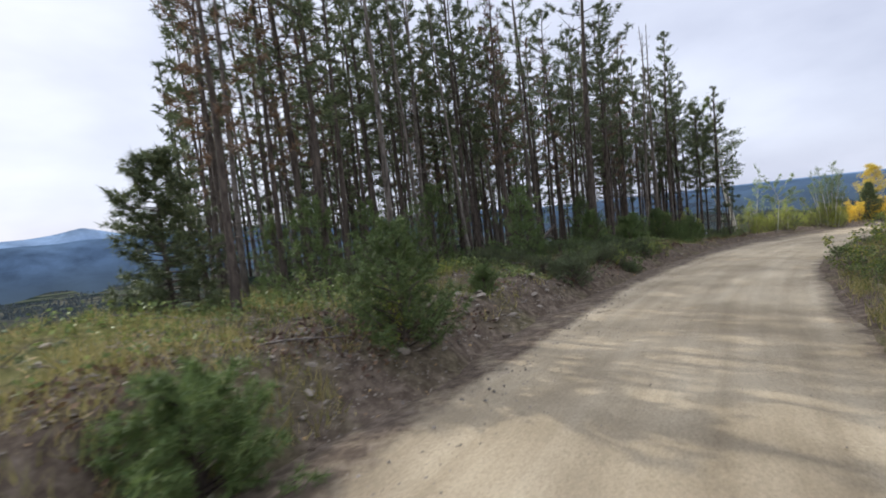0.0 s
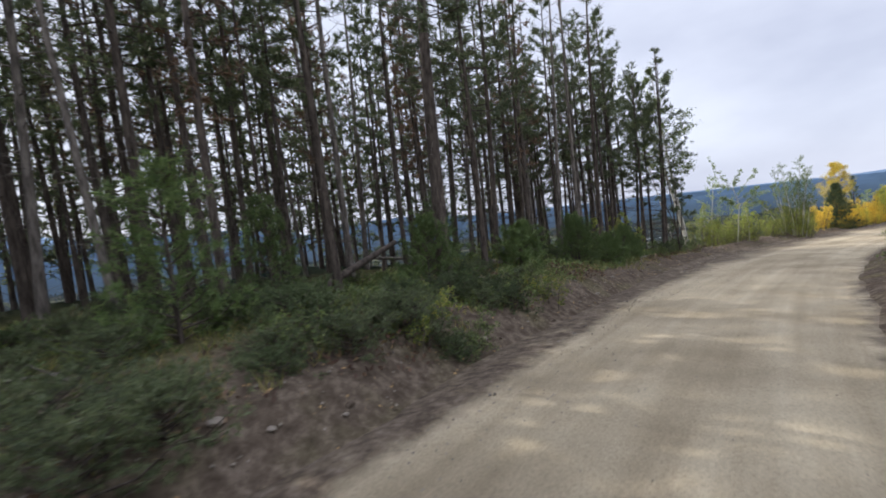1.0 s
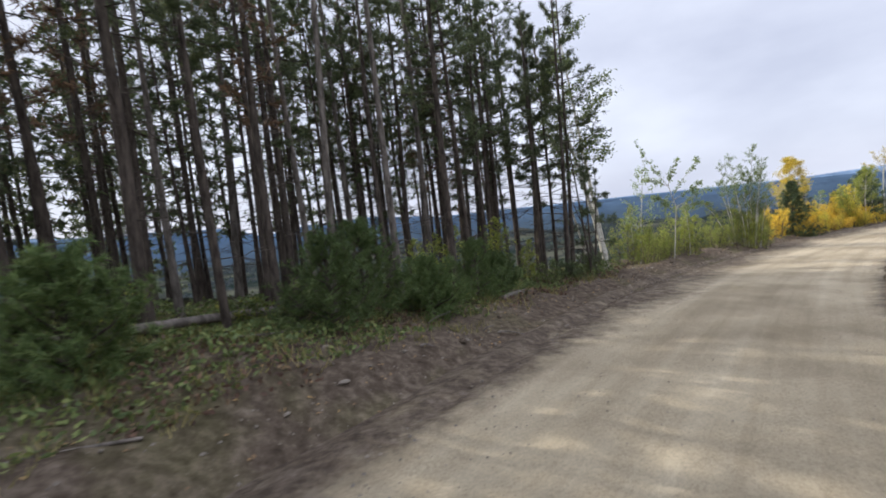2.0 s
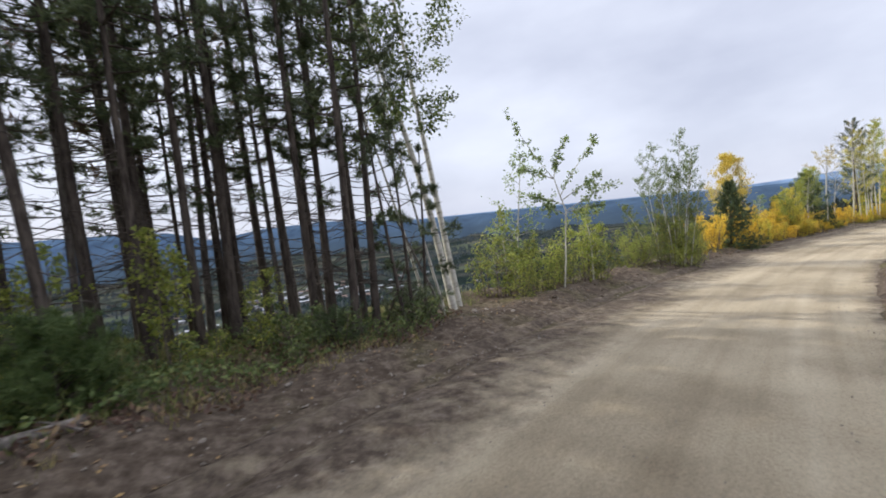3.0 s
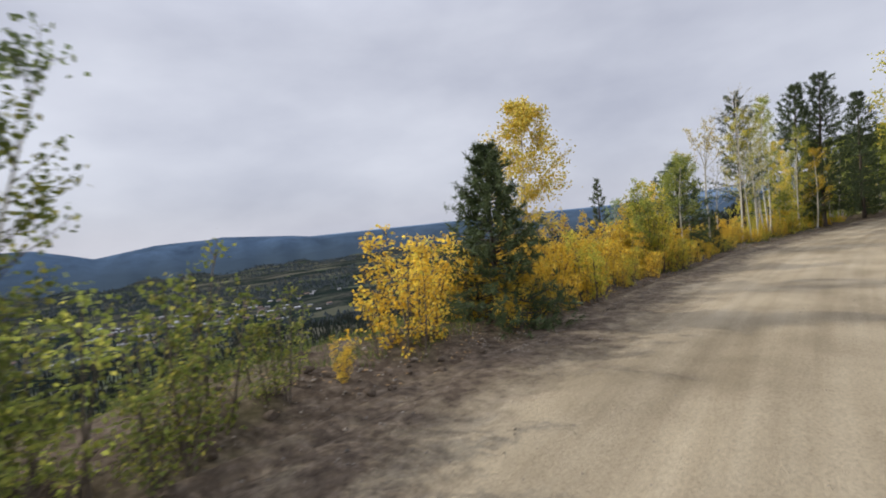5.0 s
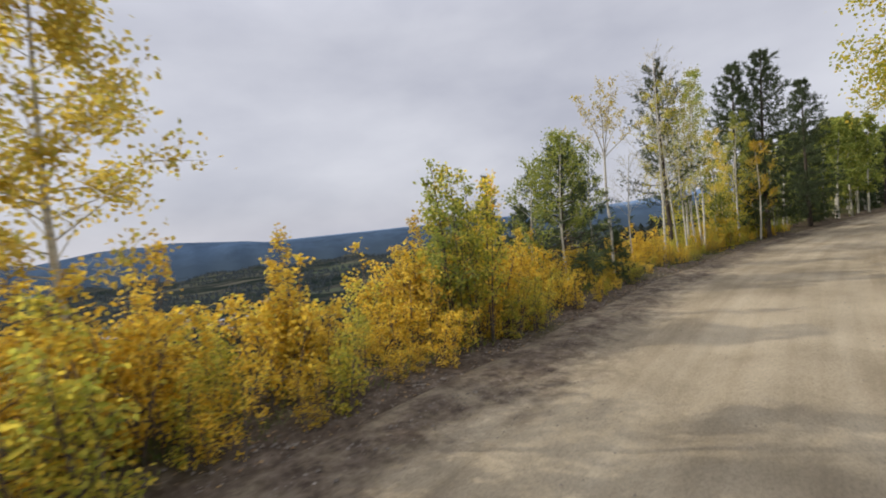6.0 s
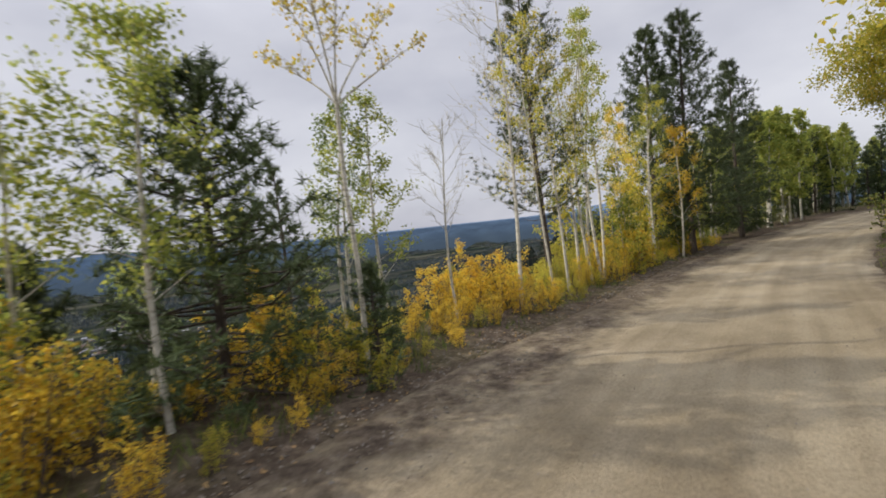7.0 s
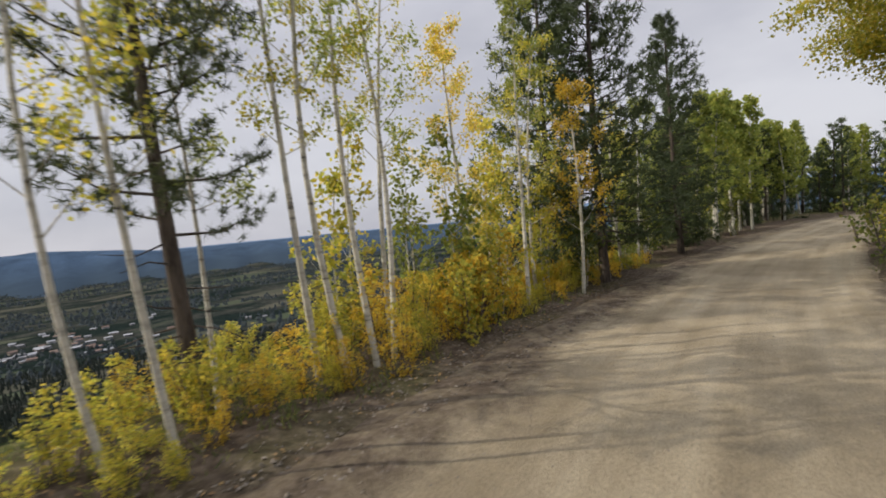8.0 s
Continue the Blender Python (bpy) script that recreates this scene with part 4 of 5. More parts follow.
    plant("fir_aspen", lambda: leaf_tree("aspen_tree", 232, 4.35, 0.05, 0.34, 1.3, 38, LEAF_PALE, 230, leaf=0.056, up=0.5, cluster=0.2, shape=0.75, twigs=5), 36.6, 35.95, label="young aspen full of golden autumn leaves")


def spray_tree(name, seed, stems, girth, mat, low_mat, twigs, per, twig_len, leaf, fork=0.0, start=0.22):
    """A tree whose stems or limbs spread upwards from the ground or from a fork: (offset at the base, offset at the top, height)."""
    r = np.random.RandomState(seed)
    root = new(name)
    limbs, crown, low = Geo(), Geo(), Geo()
    if fork:
        trunk = Geo()
        trunk.tube([(0, 0, -0.2), (0.03, 0.02, fork * 0.35), (-0.02, 0.03, fork * 0.7), (0, 0, fork)], [girth, girth * 0.9, girth * 0.8, girth * 0.7], 8)
        part("trunk", trunk.mesh("trunk", BARK_ASPEN), root)
    for x0, x1, h in stems:
        y0, y1 = (0, r.uniform(-0.7, 0.7)) if fork else (r.uniform(-0.3, 0.3), r.uniform(-0.55, 0.55))
        z0 = fork - 0.03 if fork else -0.2
        w = r.uniform(-0.05, 0.05, 2)

        def stem(t):
            return np.array([x0 + (x1 - x0) * t ** 1.25 + w[0] * math.sin(5 * t), y0 + (y1 - y0) * t ** 1.25 + w[1] * math.sin(4 * t), z0 + (h - z0) * t])

        ts = np.linspace(0, 1, 8)
        g = girth * (0.36 if fork else r.uniform(0.7, 1.0))
        tube = Geo()
        tube.tube([stem(t) for t in ts], [g * (1 - 0.9 * t) + 0.002 for t in ts], 6)
        part("limb" if fork else "stem", tube.mesh("stem", BARK_ASPEN), root)
        for j in range(int(twigs * (h - z0) / 4.0) + 4):
            t = start + (1 - start) * r.uniform(0, 1) ** 0.85
            ln = twig_len * (0.35 + 0.9 * (1 - t)) * r.uniform(0.5, 1.2)
            az = r.uniform(0, 6.283)
            d = unit(np.array([math.cos(az), math.sin(az), r.uniform(0.5, 1.3)]))
            p = stem(t)
            tip = p + d * ln
            limbs.tube([p, p + d * ln * 0.5 + rand_dir(r) * 0.03, tip], [0.005, 0.004, 0.0015], 3)
            if fork:
                for _ in range(2):
                    q = p + d * ln * r.uniform(0.3, 0.9)
                    limbs.tube([q, q + unit(d + rand_dir(r) * 0.9) * ln * r.uniform(0.25, 0.5)], [0.003, 0.001], 3)
            if per:
                hang_leaves(low if low_mat and p[2] < 0.5 * max(s_[2] for s_ in stems) else crown, r, [(p + d * ln * 0.3, tip)], max(3, int(per * r.uniform(0.5, 1.4))), leaf, 0.10)
        if per:
            hang_leaves(crown, r, [(stem(0.88), stem(1.0))], per, leaf, 0.06)
    tagged(part("branchwork", limbs.mesh("branchwork", BARK_ASPEN if fork else BARK_TWIG), root), kind="stuff")
    for g, m_ in ((crown, mat), (low, low_mat)):
        if g.n:
            tagged(part("crown", g.mesh("crown", m_, False), root), kind="stuff")
    return root


def forked_sapling(name, seed, h, mat):
    """A thin young aspen: straight stem, a leader that leans to one side and parts in two, side limbs below the fork."""
    r = np.random.RandomState(seed)
    root = new(name)
    trunk, limbs, crown = Geo(), Geo(), Geo()
    trunk.tube([(0, 0, -0.2), (0.015, 0, 0.6), (0, 0.02, 1.2), (0.0, 0, 1.85), (-0.14, 0.02, 2.2), (-0.30, 0.0, 2.62)], [0.021, 0.019, 0.017, 0.016, 0.014, 0.012], 7)
    part("trunk", trunk.mesh("trunk", BARK_ASPEN), root)
    arms = (((-0.30, 2.6), (-0.78, 3.2), (-1.4, 4.15)), ((-0.30, 2.6), (-0.28, 3.0), (-0.1, 3.5)), ((-0.14, 2.2), (0.12, 2.75), (0.62, 3.5)), ((0.0, 1.85), (0.5, 2.15), (1.1, 2.5)), ((0.0, 1.8), (0.45, 1.95), (0.85, 2.0)),
            ((-0.1, 2.1), (0.3, 2.4), (0.75, 2.75)), ((-0.08, 2.0), (-0.5, 2.15), (-0.9, 2.2)), ((-0.3, 2.6), (-0.7, 2.75), (-1.05, 2.85)), ((0.0, 1.75), (-0.3, 1.9), (-0.5, 2.0)))
    for k_, (a0, a1, a2) in enumerate(arms):
        w = r.uniform(-0.3, 0.3)
        p0, p1, p2 = np.array([a0[0], 0, a0[1]]), np.array([a1[0], 0.5 * w, a1[1]]), np.array([a2[0], w, a2[1]])
        limbs.tube([p0, p1, p2], [0.013, 0.009, 0.003], 5)
        for j in range(15 if k_ > 2 else 17):
            f = r.uniform(0.2 if k_ > 2 else 0.12, 1.0)
            q = p1 + (p2 - p1) * (f - 0.4) / 0.6 if f > 0.4 else p0 + (p1 - p0) * f / 0.4
            e = unit(rand_dir(r) + 0.5 * unit(p2 - p1))
            q2 = q + e * r.uniform(0.06, 0.2 if k_ < 3 else 0.28)
            limbs.tube([q, q2], [0.004, 0.0015], 3)
            hang_leaves(crown, r, [(q, q2)], 15, 0.058, 0.085)
    tagged(part("branchwork", limbs.mesh("branchwork", BARK_ASPEN), root), kind="stuff")
    tagged(part("crown", crown.mesh("crown", mat, False), root), kind="stuff")
    return root


def bush_kind(i, mat, name="leafy_bush", leaf=0.053):
    return lambda: leaf_tree(name, 240 + i, 1.5, 0.014, 0.06, 0.44, 8, mat, 23, bark=BARK_TWIG, leaf=leaf, stems=7, spread=0.55, twigs=1, up=1.3, cluster=0.14)


# ---------------- golden bushes and aspens along the slope ----------------
def golden_row():
    r = np.random.RandomState(33)
    lab = "dense golden aspen bush in full autumn colour"
    mats = [LEAF_GOLD, LEAF_GOLD, LEAF_GOLD, LEAF_MIXED]
    spots = [(31.9, 32.95, 0.5), (32.3, 33.3, 0.55), (31.0, 32.4, 0.3), (35.4, 35.2, 0.75), (35.9, 35.8, 0.85)]
    tops = ([47, 48, 49, 50, 50.8, 51.2, 51.7, 52.1, 52.5, 53, 53.6, 54.1, 55, 55.8, 56.3, 57, 57.9, 58.4, 59.5, 60, 60.4, 61, 62, 63, 63.6, 64, 64.8, 66, 68, 69.2, 70.1, 70.7, 71.4, 72.7, 80],
            [1.5, 1.5, 1.35, 1.6, 1.5, 0.75, 1.5, 1.7, 1.0, 0.8, 1.4, 1.8, 1.8, 1.7, 1.35, 1.5, 1.4, 0.75, 0.45, 1.2, 1.15, 0.65, 0.65, 0.8, 1.0, 1.3, 0.9, 0.85, 0.9, 1.4, 1.1, 1.15, 1.4, 0.8, 0.8])
    for s in np.arange(47.2, 80.0, 0.42):
        for l0, share in ((3.55, 0.62), (4.2, 1.0), (4.95, 0.95)):
            if s > 62 and l0 > 4.5 and r.uniform() < 0.4:
                continue
            sj = s + r.uniform(-0.15, 0.15)
            spots.append((*at_road(sj, l0 + r.uniform(-0.25, 0.25)), share * float(np.interp(sj, *tops)) / 1.62 * r.uniform(0.82, 1.06)))
    for x, y, hh in spots:
        i = r.choice([0, 1, 2]) if x < 36.5 else r.choice([0, 1, 2, 2, 3]) if x < 50 else r.choice([0, 1, 3]) if x < 52 else r.choice([0, 3, 3]) if x < 56 else r.choice([0, 3, 3, 1])
        far = x > 57
        build = (lambda q: (lambda: leaf_tree("golden_bush", 260 + q, 1.5, 0.014, 0.06, 0.44, 8, mats[q], 24, bark=BARK_TWIG, leaf=0.066, stems=6, spread=0.5, twigs=1, up=1.2, cluster=0.15)))(i) if far else bush_kind(10 + i, mats[i], "golden_bush", 0.052)
        plant(("gold_far" if far else "gold", i), build, x, y, hh, r.uniform(0, 360),
              lab if i < 3 else "aspen bush turning from green to yellow", "bush", "golden bushes along the slope")
    # taller shoots standing out of the bushes
    shoots = ((54.4, 3.8, 2.45, "g"), (54.7, 3.6, 2.6, "m"), (54.95, 4.0, 2.55, "g"), (54.6, 4.3, 2.5, "m"), (55.55, 4.3, 2.0, "y"), (54.0, 4.3, 1.9, "y"), (52.1, 4.3, 1.8, "y"), (50.2, 4.6, 1.9, "y"), (49.4, 4.6, 1.8, "y"), (48.6, 4.5, 1.7, "y"), (47.9, 4.3, 1.6, "y"),
              (57.1, 4.6, 1.6, "y"), (57.7, 4.5, 1.5, "y"), (50.8, 4.2, 1.7, "y"), (60.1, 4.6, 1.3, "y"), (64.0, 4.5, 1.35, "y"))
    for n_, (s, l, h, key) in enumerate(shoots):
        (x, y), mat = at_road(s, l), {"m": LEAF_MIXED, "g": LEAF_GREEN, "y": LEAF_GOLD}[key]
        plant(("shoot", key), (lambda mt, sd: (lambda: leaf_tree("aspen_sapling", sd, 2.6, 0.015, 0.28, 0.5, 12, mt, 40, stems=4, spread=0.22, leaf=0.05, up=1.0, cluster=0.13, bark=BARK_TWIG)))(mat, 300 + n_), x, y, h / 2.6, n_ * 50,
              {"m": "young aspens turning yellow above the bushes", "g": "young green aspens above the bushes", "y": "young golden aspens above the bushes"}[key], "tree", "saplings above the bushes")


def slope_trees():
    def dec(x, y, h, girth, crown, reach, boughs, mat, per, label, seed, key=None, turn=0, lean=(0, 0), **kw):
        kw.setdefault("leaf", 0.048)
        per = int(per * 1.45)
        plant(key or ("slope", seed), lambda: leaf_tree("aspen_tree", seed, h, girth, crown, reach, boughs, mat, per, **kw), x, y, 1.0, turn, label, lean=lean)

    def con(x, y, h, girth, crown, reach, boughs, label, seed, mat=None, **kw):
        a = dict(low_twigs=10, tufts=8, blades=22, size=0.14, width=0.018, shape=0.9)
        a.update(kw)
        plant(("slope", seed), lambda: needle_tree("pine_tree", seed, h, girth, crown, reach, boughs, mat or NEEDLE, **a), x, y, label=label)

    con(45.65, 38.75, 3.35, 0.06, 0.06, 1.3, 120, "dark green pine behind a turning aspen", 401, NEEDLE_DARK, tufts=10, blades=16, size=0.12, pad=0.5, full=0.9)
    dec(45.05, 38.1, 3.5, 0.034, 0.34, 0.95, 26, LEAF_GREEN, 100, "aspen with yellow-green leaves and pale trunk", 402, cluster=0.2, up=0.5)
    dec(44.2, 38.3, 2.8, 0.024, 0.22, 0.85, 18, LEAF_GREEN, 80, "slim young aspen with green leaves above golden bushes", 407)
    dec(43.7, 39.0, 2.1, 0.024, 0.2, 0.7, 16, LEAF_OLIVE, 80, "young green aspen lower on the slope", 408)
    con(47.35, 38.5, 1.25, 0.03, 0.03, 0.42, 60, "small dark fir among golden bushes", 409, NEEDLE_DARK, low_twigs=0, tufts=6, blades=14, size=0.09, width=0.016, full=1.0, pad=0.5)
    con(44.1, 39.6, 1.9, 0.025, 0.12, 0.42, 36, "thin open pine on the slope", 410)
    con(46.6, 41.2, 2.6, 0.05, 0.05, 0.9, 50, "small dark pine on the slope", 403, NEEDLE_DARK)
    con(48.6, 45.5, 5.6, 0.07, 0.25, 0.8, 44, "narrow pine lower down the slope", 404)
    dec(45.2, 41.4, 2.9, 0.035, 0.35, 0.8, 14, LEAF_SILVER, 60, "young aspen with dusty green leaves", 406)
    arms = [(0, -0.95, 4.0), (0, -0.6, 4.75), (0, -0.15, 5.0), (0, 0.3, 5.1), (0, 0.75, 4.5), (0, 1.05, 3.95)]
    plant(("slope", 411), lambda: spray_tree("aspen_tree", 411, arms, 0.037, LEAF_PALE, None, 70, 6, 0.42, 0.05, fork=3.2, start=0.3), 47.15, 38.5, turn=-38, label="tall forked aspen nearly bare with few yellow leaves")
    dec(47.9, 40.45, 4.0, 0.035, 0.4, 0.85, 18, LEAF_SILVER, 70, "young aspen with green leaves on the slope", 412)
    dec(49.5, 39.55, 3.4, 0.026, 0.45, 1.0, 22, LEAF_PALE, 0, "bare young aspen without leaves", 413, twigs=7, up=0.9)
    dec(50.85, 39.35, 6.6, 0.04, 0.27, 1.55, 44, LEAF_PALE, 3, "white-barked aspen nearly bare of leaves", 414, twigs=8, up=0.75, shape=0.5)
    for n_, (x, y, h) in enumerate(((47.9, 40.3, 3.6), (48.5, 40.1, 3.9))):
        dec(x, y, h, 0.035, 0.25, 1.0, 18, LEAF_GREEN, 80, "young aspen with green and yellow leaves", 470 + n_)
    dec(52.55, 39.9, 5.8, 0.03, 0.32, 1.2, 20, LEAF_MIXED, 80, "aspen with thin yellow-green crown", 415, lean=(-3.5, -4))
    dec(53.0, 39.85, 6.2, 0.032, 0.34, 1.2, 20, LEAF_MIXED, 75, "aspen with thin pale yellow crown", 416, lean=(-1.5, -2))
    dec(53.55, 40.75, 5.0, 0.03, 0.4, 0.9, 16, LEAF_GREEN, 60, "thin aspen stem close beside a pine", 418)
    con(53.38, 40.6, 7.0, 0.085, 0.28, 1.05, 56, "pine with open dark green crown among aspens", 417, tufts=24, blades=20, size=0.095, width=0.011, pad=0.6, full=0.9, shape=0.5, droop=-0.2)
    for n_, (x, y, h) in enumerate(((54.7, 40.75, 6.6), (55.0, 40.55, 7.0), (55.4, 40.55, 7.2), (55.75, 40.7, 6.8), (56.3, 41.5, 6.2))):
        dec(x, y, h, 0.045, 0.40, 1.05, 20, LEAF_GREEN if n_ % 2 else LEAF_MIXED, 75, "slender white-trunked aspen in a roadside clump", 420 + n_, lean=(0, -1.5 + n_))
    for n_, (x, y, h, mat) in enumerate(((57.6, 41.0, 5.0, LEAF_PALE), (59.15, 40.95, 5.6, LEAF_GREEN), (60.3, 41.6, 5.4, LEAF_MIXED), (61.2, 41.0, 4.6, LEAF_GOLD), (64.6, 41.7, 4.6, LEAF_MIXED), (66.7, 42.2, 5.2, LEAF_GREEN))):
        dec(x, y, h, 0.045, 0.28, 1.15, 20, mat, 110, "roadside aspen with turning leaves", 430 + n_)
    con(62.9, 41.35, 9.0, 0.12, 0.12, 1.75, 130, "tall broad dark green pine beside the road", 441, NEEDLE_DARK, tufts=17, blades=12, size=0.16, width=0.028, full=0.75, pad=0.55, shape=0.75)
    con(62.2, 42.3, 8.6, 0.10, 0.12, 1.5, 120, "tall dark green pine beside its twin", 442, NEEDLE_DARK, tufts=17, blades=12, size=0.16, width=0.028, full=0.75, pad=0.55, shape=0.75)
    con(69.9, 42.0, 8.5, 0.11, 0.08, 1.5, 120, "dark green pine near the road's crest", 443, NEEDLE_DARK, tufts=17, blades=12, size=0.16, width=0.028, full=0.75, pad=0.55, shape=0.75)
    con(72.6, 43.0, 6.2, 0.1, 0.05, 1.15, 90, "shorter dark pine near the crest", 444, NEEDLE_DARK, tufts=17, blades=12, size=0.16, width=0.028, full=0.75, pad=0.55, shape=0.75)
    for n_, (x, y, h) in enumerate(((75.6, 42.4, 6.4), (76.8, 42.9, 6.8), (78.2, 42.4, 7.0), (79.4, 42.9, 6.6), (80.4, 42.7, 7.2), (81.2, 42.3, 6.6), (74.2, 42.6, 6.0))):
        dec(x, y, h, 0.075, 0.22, 1.4, 20, LEAF_GREEN, 68, "green aspen with white trunk near the crest", 450 + n_ % 3, ("crest_aspen", n_ % 3), n_ * 70, leaf=0.165, cluster=0.30, shape=0.9)
    con(86.0, 43.6, 6.2, 0.09, 0.08, 1.1, 54, "pointed conifer behind the crest", 461, NEEDLE_DARK, size=0.2, width=0.035)
    con(90.5, 42.6, 6.0, 0.09, 0.06, 1.25, 50, "dark conifer in the woods ahead", 462, NEEDLE_DARK, tufts=5, blades=9, size=0.26, width=0.06, low_twigs=0, full=0.8)
    # thicket of young trees between the trunks
    r = np.random.RandomState(69)
    for n_ in range(30):
        s, l = 70 + n_ * 0.78 + r.uniform(-0.3, 0.3), r.uniform(3.5, 5.8)
        x, y = at_road(s, l)
        i = r.randint(3)
        plant(("thicket", i), (lambda q: (lambda: leaf_tree("aspen_sapling", 480 + q, 3.4, 0.022, 0.08, 0.7, 18, [LEAF_GREEN, LEAF_OLIVE, LEAF_MIXED][q], 34, leaf=0.085, stems=2, spread=0.2, twigs=1, up=0.8, cluster=0.2)))(i), x, y, r.uniform(0.55, 1.25), n_ * 61,
              ["young green aspen in the roadside thicket", "dull green young aspen in the roadside thicket", "young aspen turning yellow in the roadside thicket"][i], "tree", "roadside thicket")
    # woods where the road turns out of sight
    r = np.random.RandomState(70)
    for n_ in range(125):
        s, l = r.uniform(92, 124), r.choice([-1, 1, 1]) * r.uniform(4.2, 13)
        if l < 0:
            s = r.uniform(80, 116)
        x, y = at_road(s, l)
        if r.uniform() < 0.55:
            dec(x, y, 6.8, 0.07, 0.22, 1.4, 20, LEAF_GREEN, 90, "green aspen in the woods ahead", 450 + n_ % 3, ("crest_aspen", n_ % 3), n_ * 47, leaf=0.165, cluster=0.30, shape=0.9)
        else:
            plant(("slope", 462), None, x, y, r.uniform(0.7, 1.2), n_ * 33, "dark conifer in the woods ahead")


def inner_side():
    """Trees on the inner, upper side of the road."""
    for x, y, sd, cf, hh in ((52.65, 32.2, 501, 0.40, 6.4), (66.4, 35.1, 502, 0.52, 7.4)):
        plant(("inner", sd), (lambda sd_, cf_, h_: (lambda: leaf_tree("aspen_tree", sd_, h_, 0.10, cf_, 2.65, 40, LEAF_MIXED, 1000, leaf=0.085, twigs=10, up=0.2, cluster=0.34, shape=0.3)))(sd, cf, hh), x, y,
              label="broad aspen with yellow-green crown over the road")
    r = np.random.RandomState(81)
    for n_ in range(40):
        s, l = (78.5 + n_ * 0.8, r.uniform(-3.3, -2.5)) if n_ < 24 else (r.uniform(76, 100), r.uniform(-6.0, -3.2))
        x, y = at_road(s, l)
        i = 3
        plant(("gold_far", i) if n_ % 3 else ("mat", 0), None, x, y, (1.0 if n_ % 3 else 2.2) * (r.uniform(0.85, 1.35) if n_ < 24 else r.uniform(1.0, 1.6)), r.uniform(0, 360), "yellow-green bush on the inner bank" if n_ % 3 else "olive green bush on the inner bank", "bush", "bushes on the inner bank")
    for n_ in range(14):
        s, l = 80 + n_ * 1.7, r.uniform(-4.6, -2.9)
        plant(("thicket", n_ % 2), None, *at_road(s, l), r.uniform(0.8, 1.5), n_ * 50, "leafy green sapling on the inner bank", "tree", "saplings on the inner bank")
    for n_ in range(24):
        s, l = (81 + n_ * 1.6, r.uniform(-5.2, -3.2)) if n_ < 12 else (r.uniform(82, 112), r.uniform(-10, -4))
        x, y = at_road(s, l)
        plant(("slope", 462), None, x, y, r.uniform(0.55, 1.0), r.uniform(0, 360), "dark conifer on the inner bank")
    for s, l, i in ((12, -5, 1), (20, -5.5, 0), (33, -5.0, 1), (47, -5.5, 0), (58, -6.5, 1)):
        plant(("young", i), None, *at_road(s, l), 1.2, s * 9, "young pine on the inner bank", "young tree", "young pines on the inner bank")


pine_stand()
low_crowned_pines()
young_pines()
undergrowth()
open_bend()
golden_row()
slope_trees()
inner_side()


# ---------------- grass, litter, stones, logs ----------------
def grass():
    r = np.random.RandomState(91)
    for nm, mat, zones, lab in (("dry_grass", GRASS_DRY, ((-9, 9, 4.6, 8.0, 1100), (-3, 3, 3.3, 5.0, 420), (3, 9, 3.5, 5.5, 90), (9, 30, 3.6, 7, 700), (-6, 50, -3.2, -1.5, 2200), (-6, 75, -5.5, -2.2, 900)), "dry yellow grass tufts on the banks"),
                                ("green_grass", GRASS_GREEN, ((2, 30, 3.9, 9, 900), (25, 48, 5.0, 9, 900), (44, 75, 3.3, 6.5, 1300), (-6, 80, -5, -1.7, 1500)), "short green grass along the road edges")):
        g = Geo()
        for s0, s1, l0, l1, cnt in zones:
            ss, ll = r.uniform(s0, s1, cnt), r.uniform(l0, l1, cnt)
            pts = [at_road(a, b + (float(left_edge(a)) - 2.6 if b > 0 else 0)) for a, b in zip(ss, ll)]
            zz = ground_height([p[0] for p in pts], [p[1] for p in pts])
            for (x, y), z in zip(pts, zz):
                hh, m_ = r.uniform(0.10, 0.30), 10
                d = unit(np.c_[r.normal(0, 0.45, (m_, 2)), np.ones(m_)])
                p = np.array([x, y, z - 0.02]) + np.c_[r.normal(0, 0.07, (m_, 2)), np.zeros(m_)]
                g.blades(p, d, unit(np.cross(d, rand_dir(r, m_))), hh * r.uniform(0.6, 1.2, m_), 0.013)
        tagged(new(nm, g.mesh(nm, mat, False)), lab, "grass", kind="stuff")


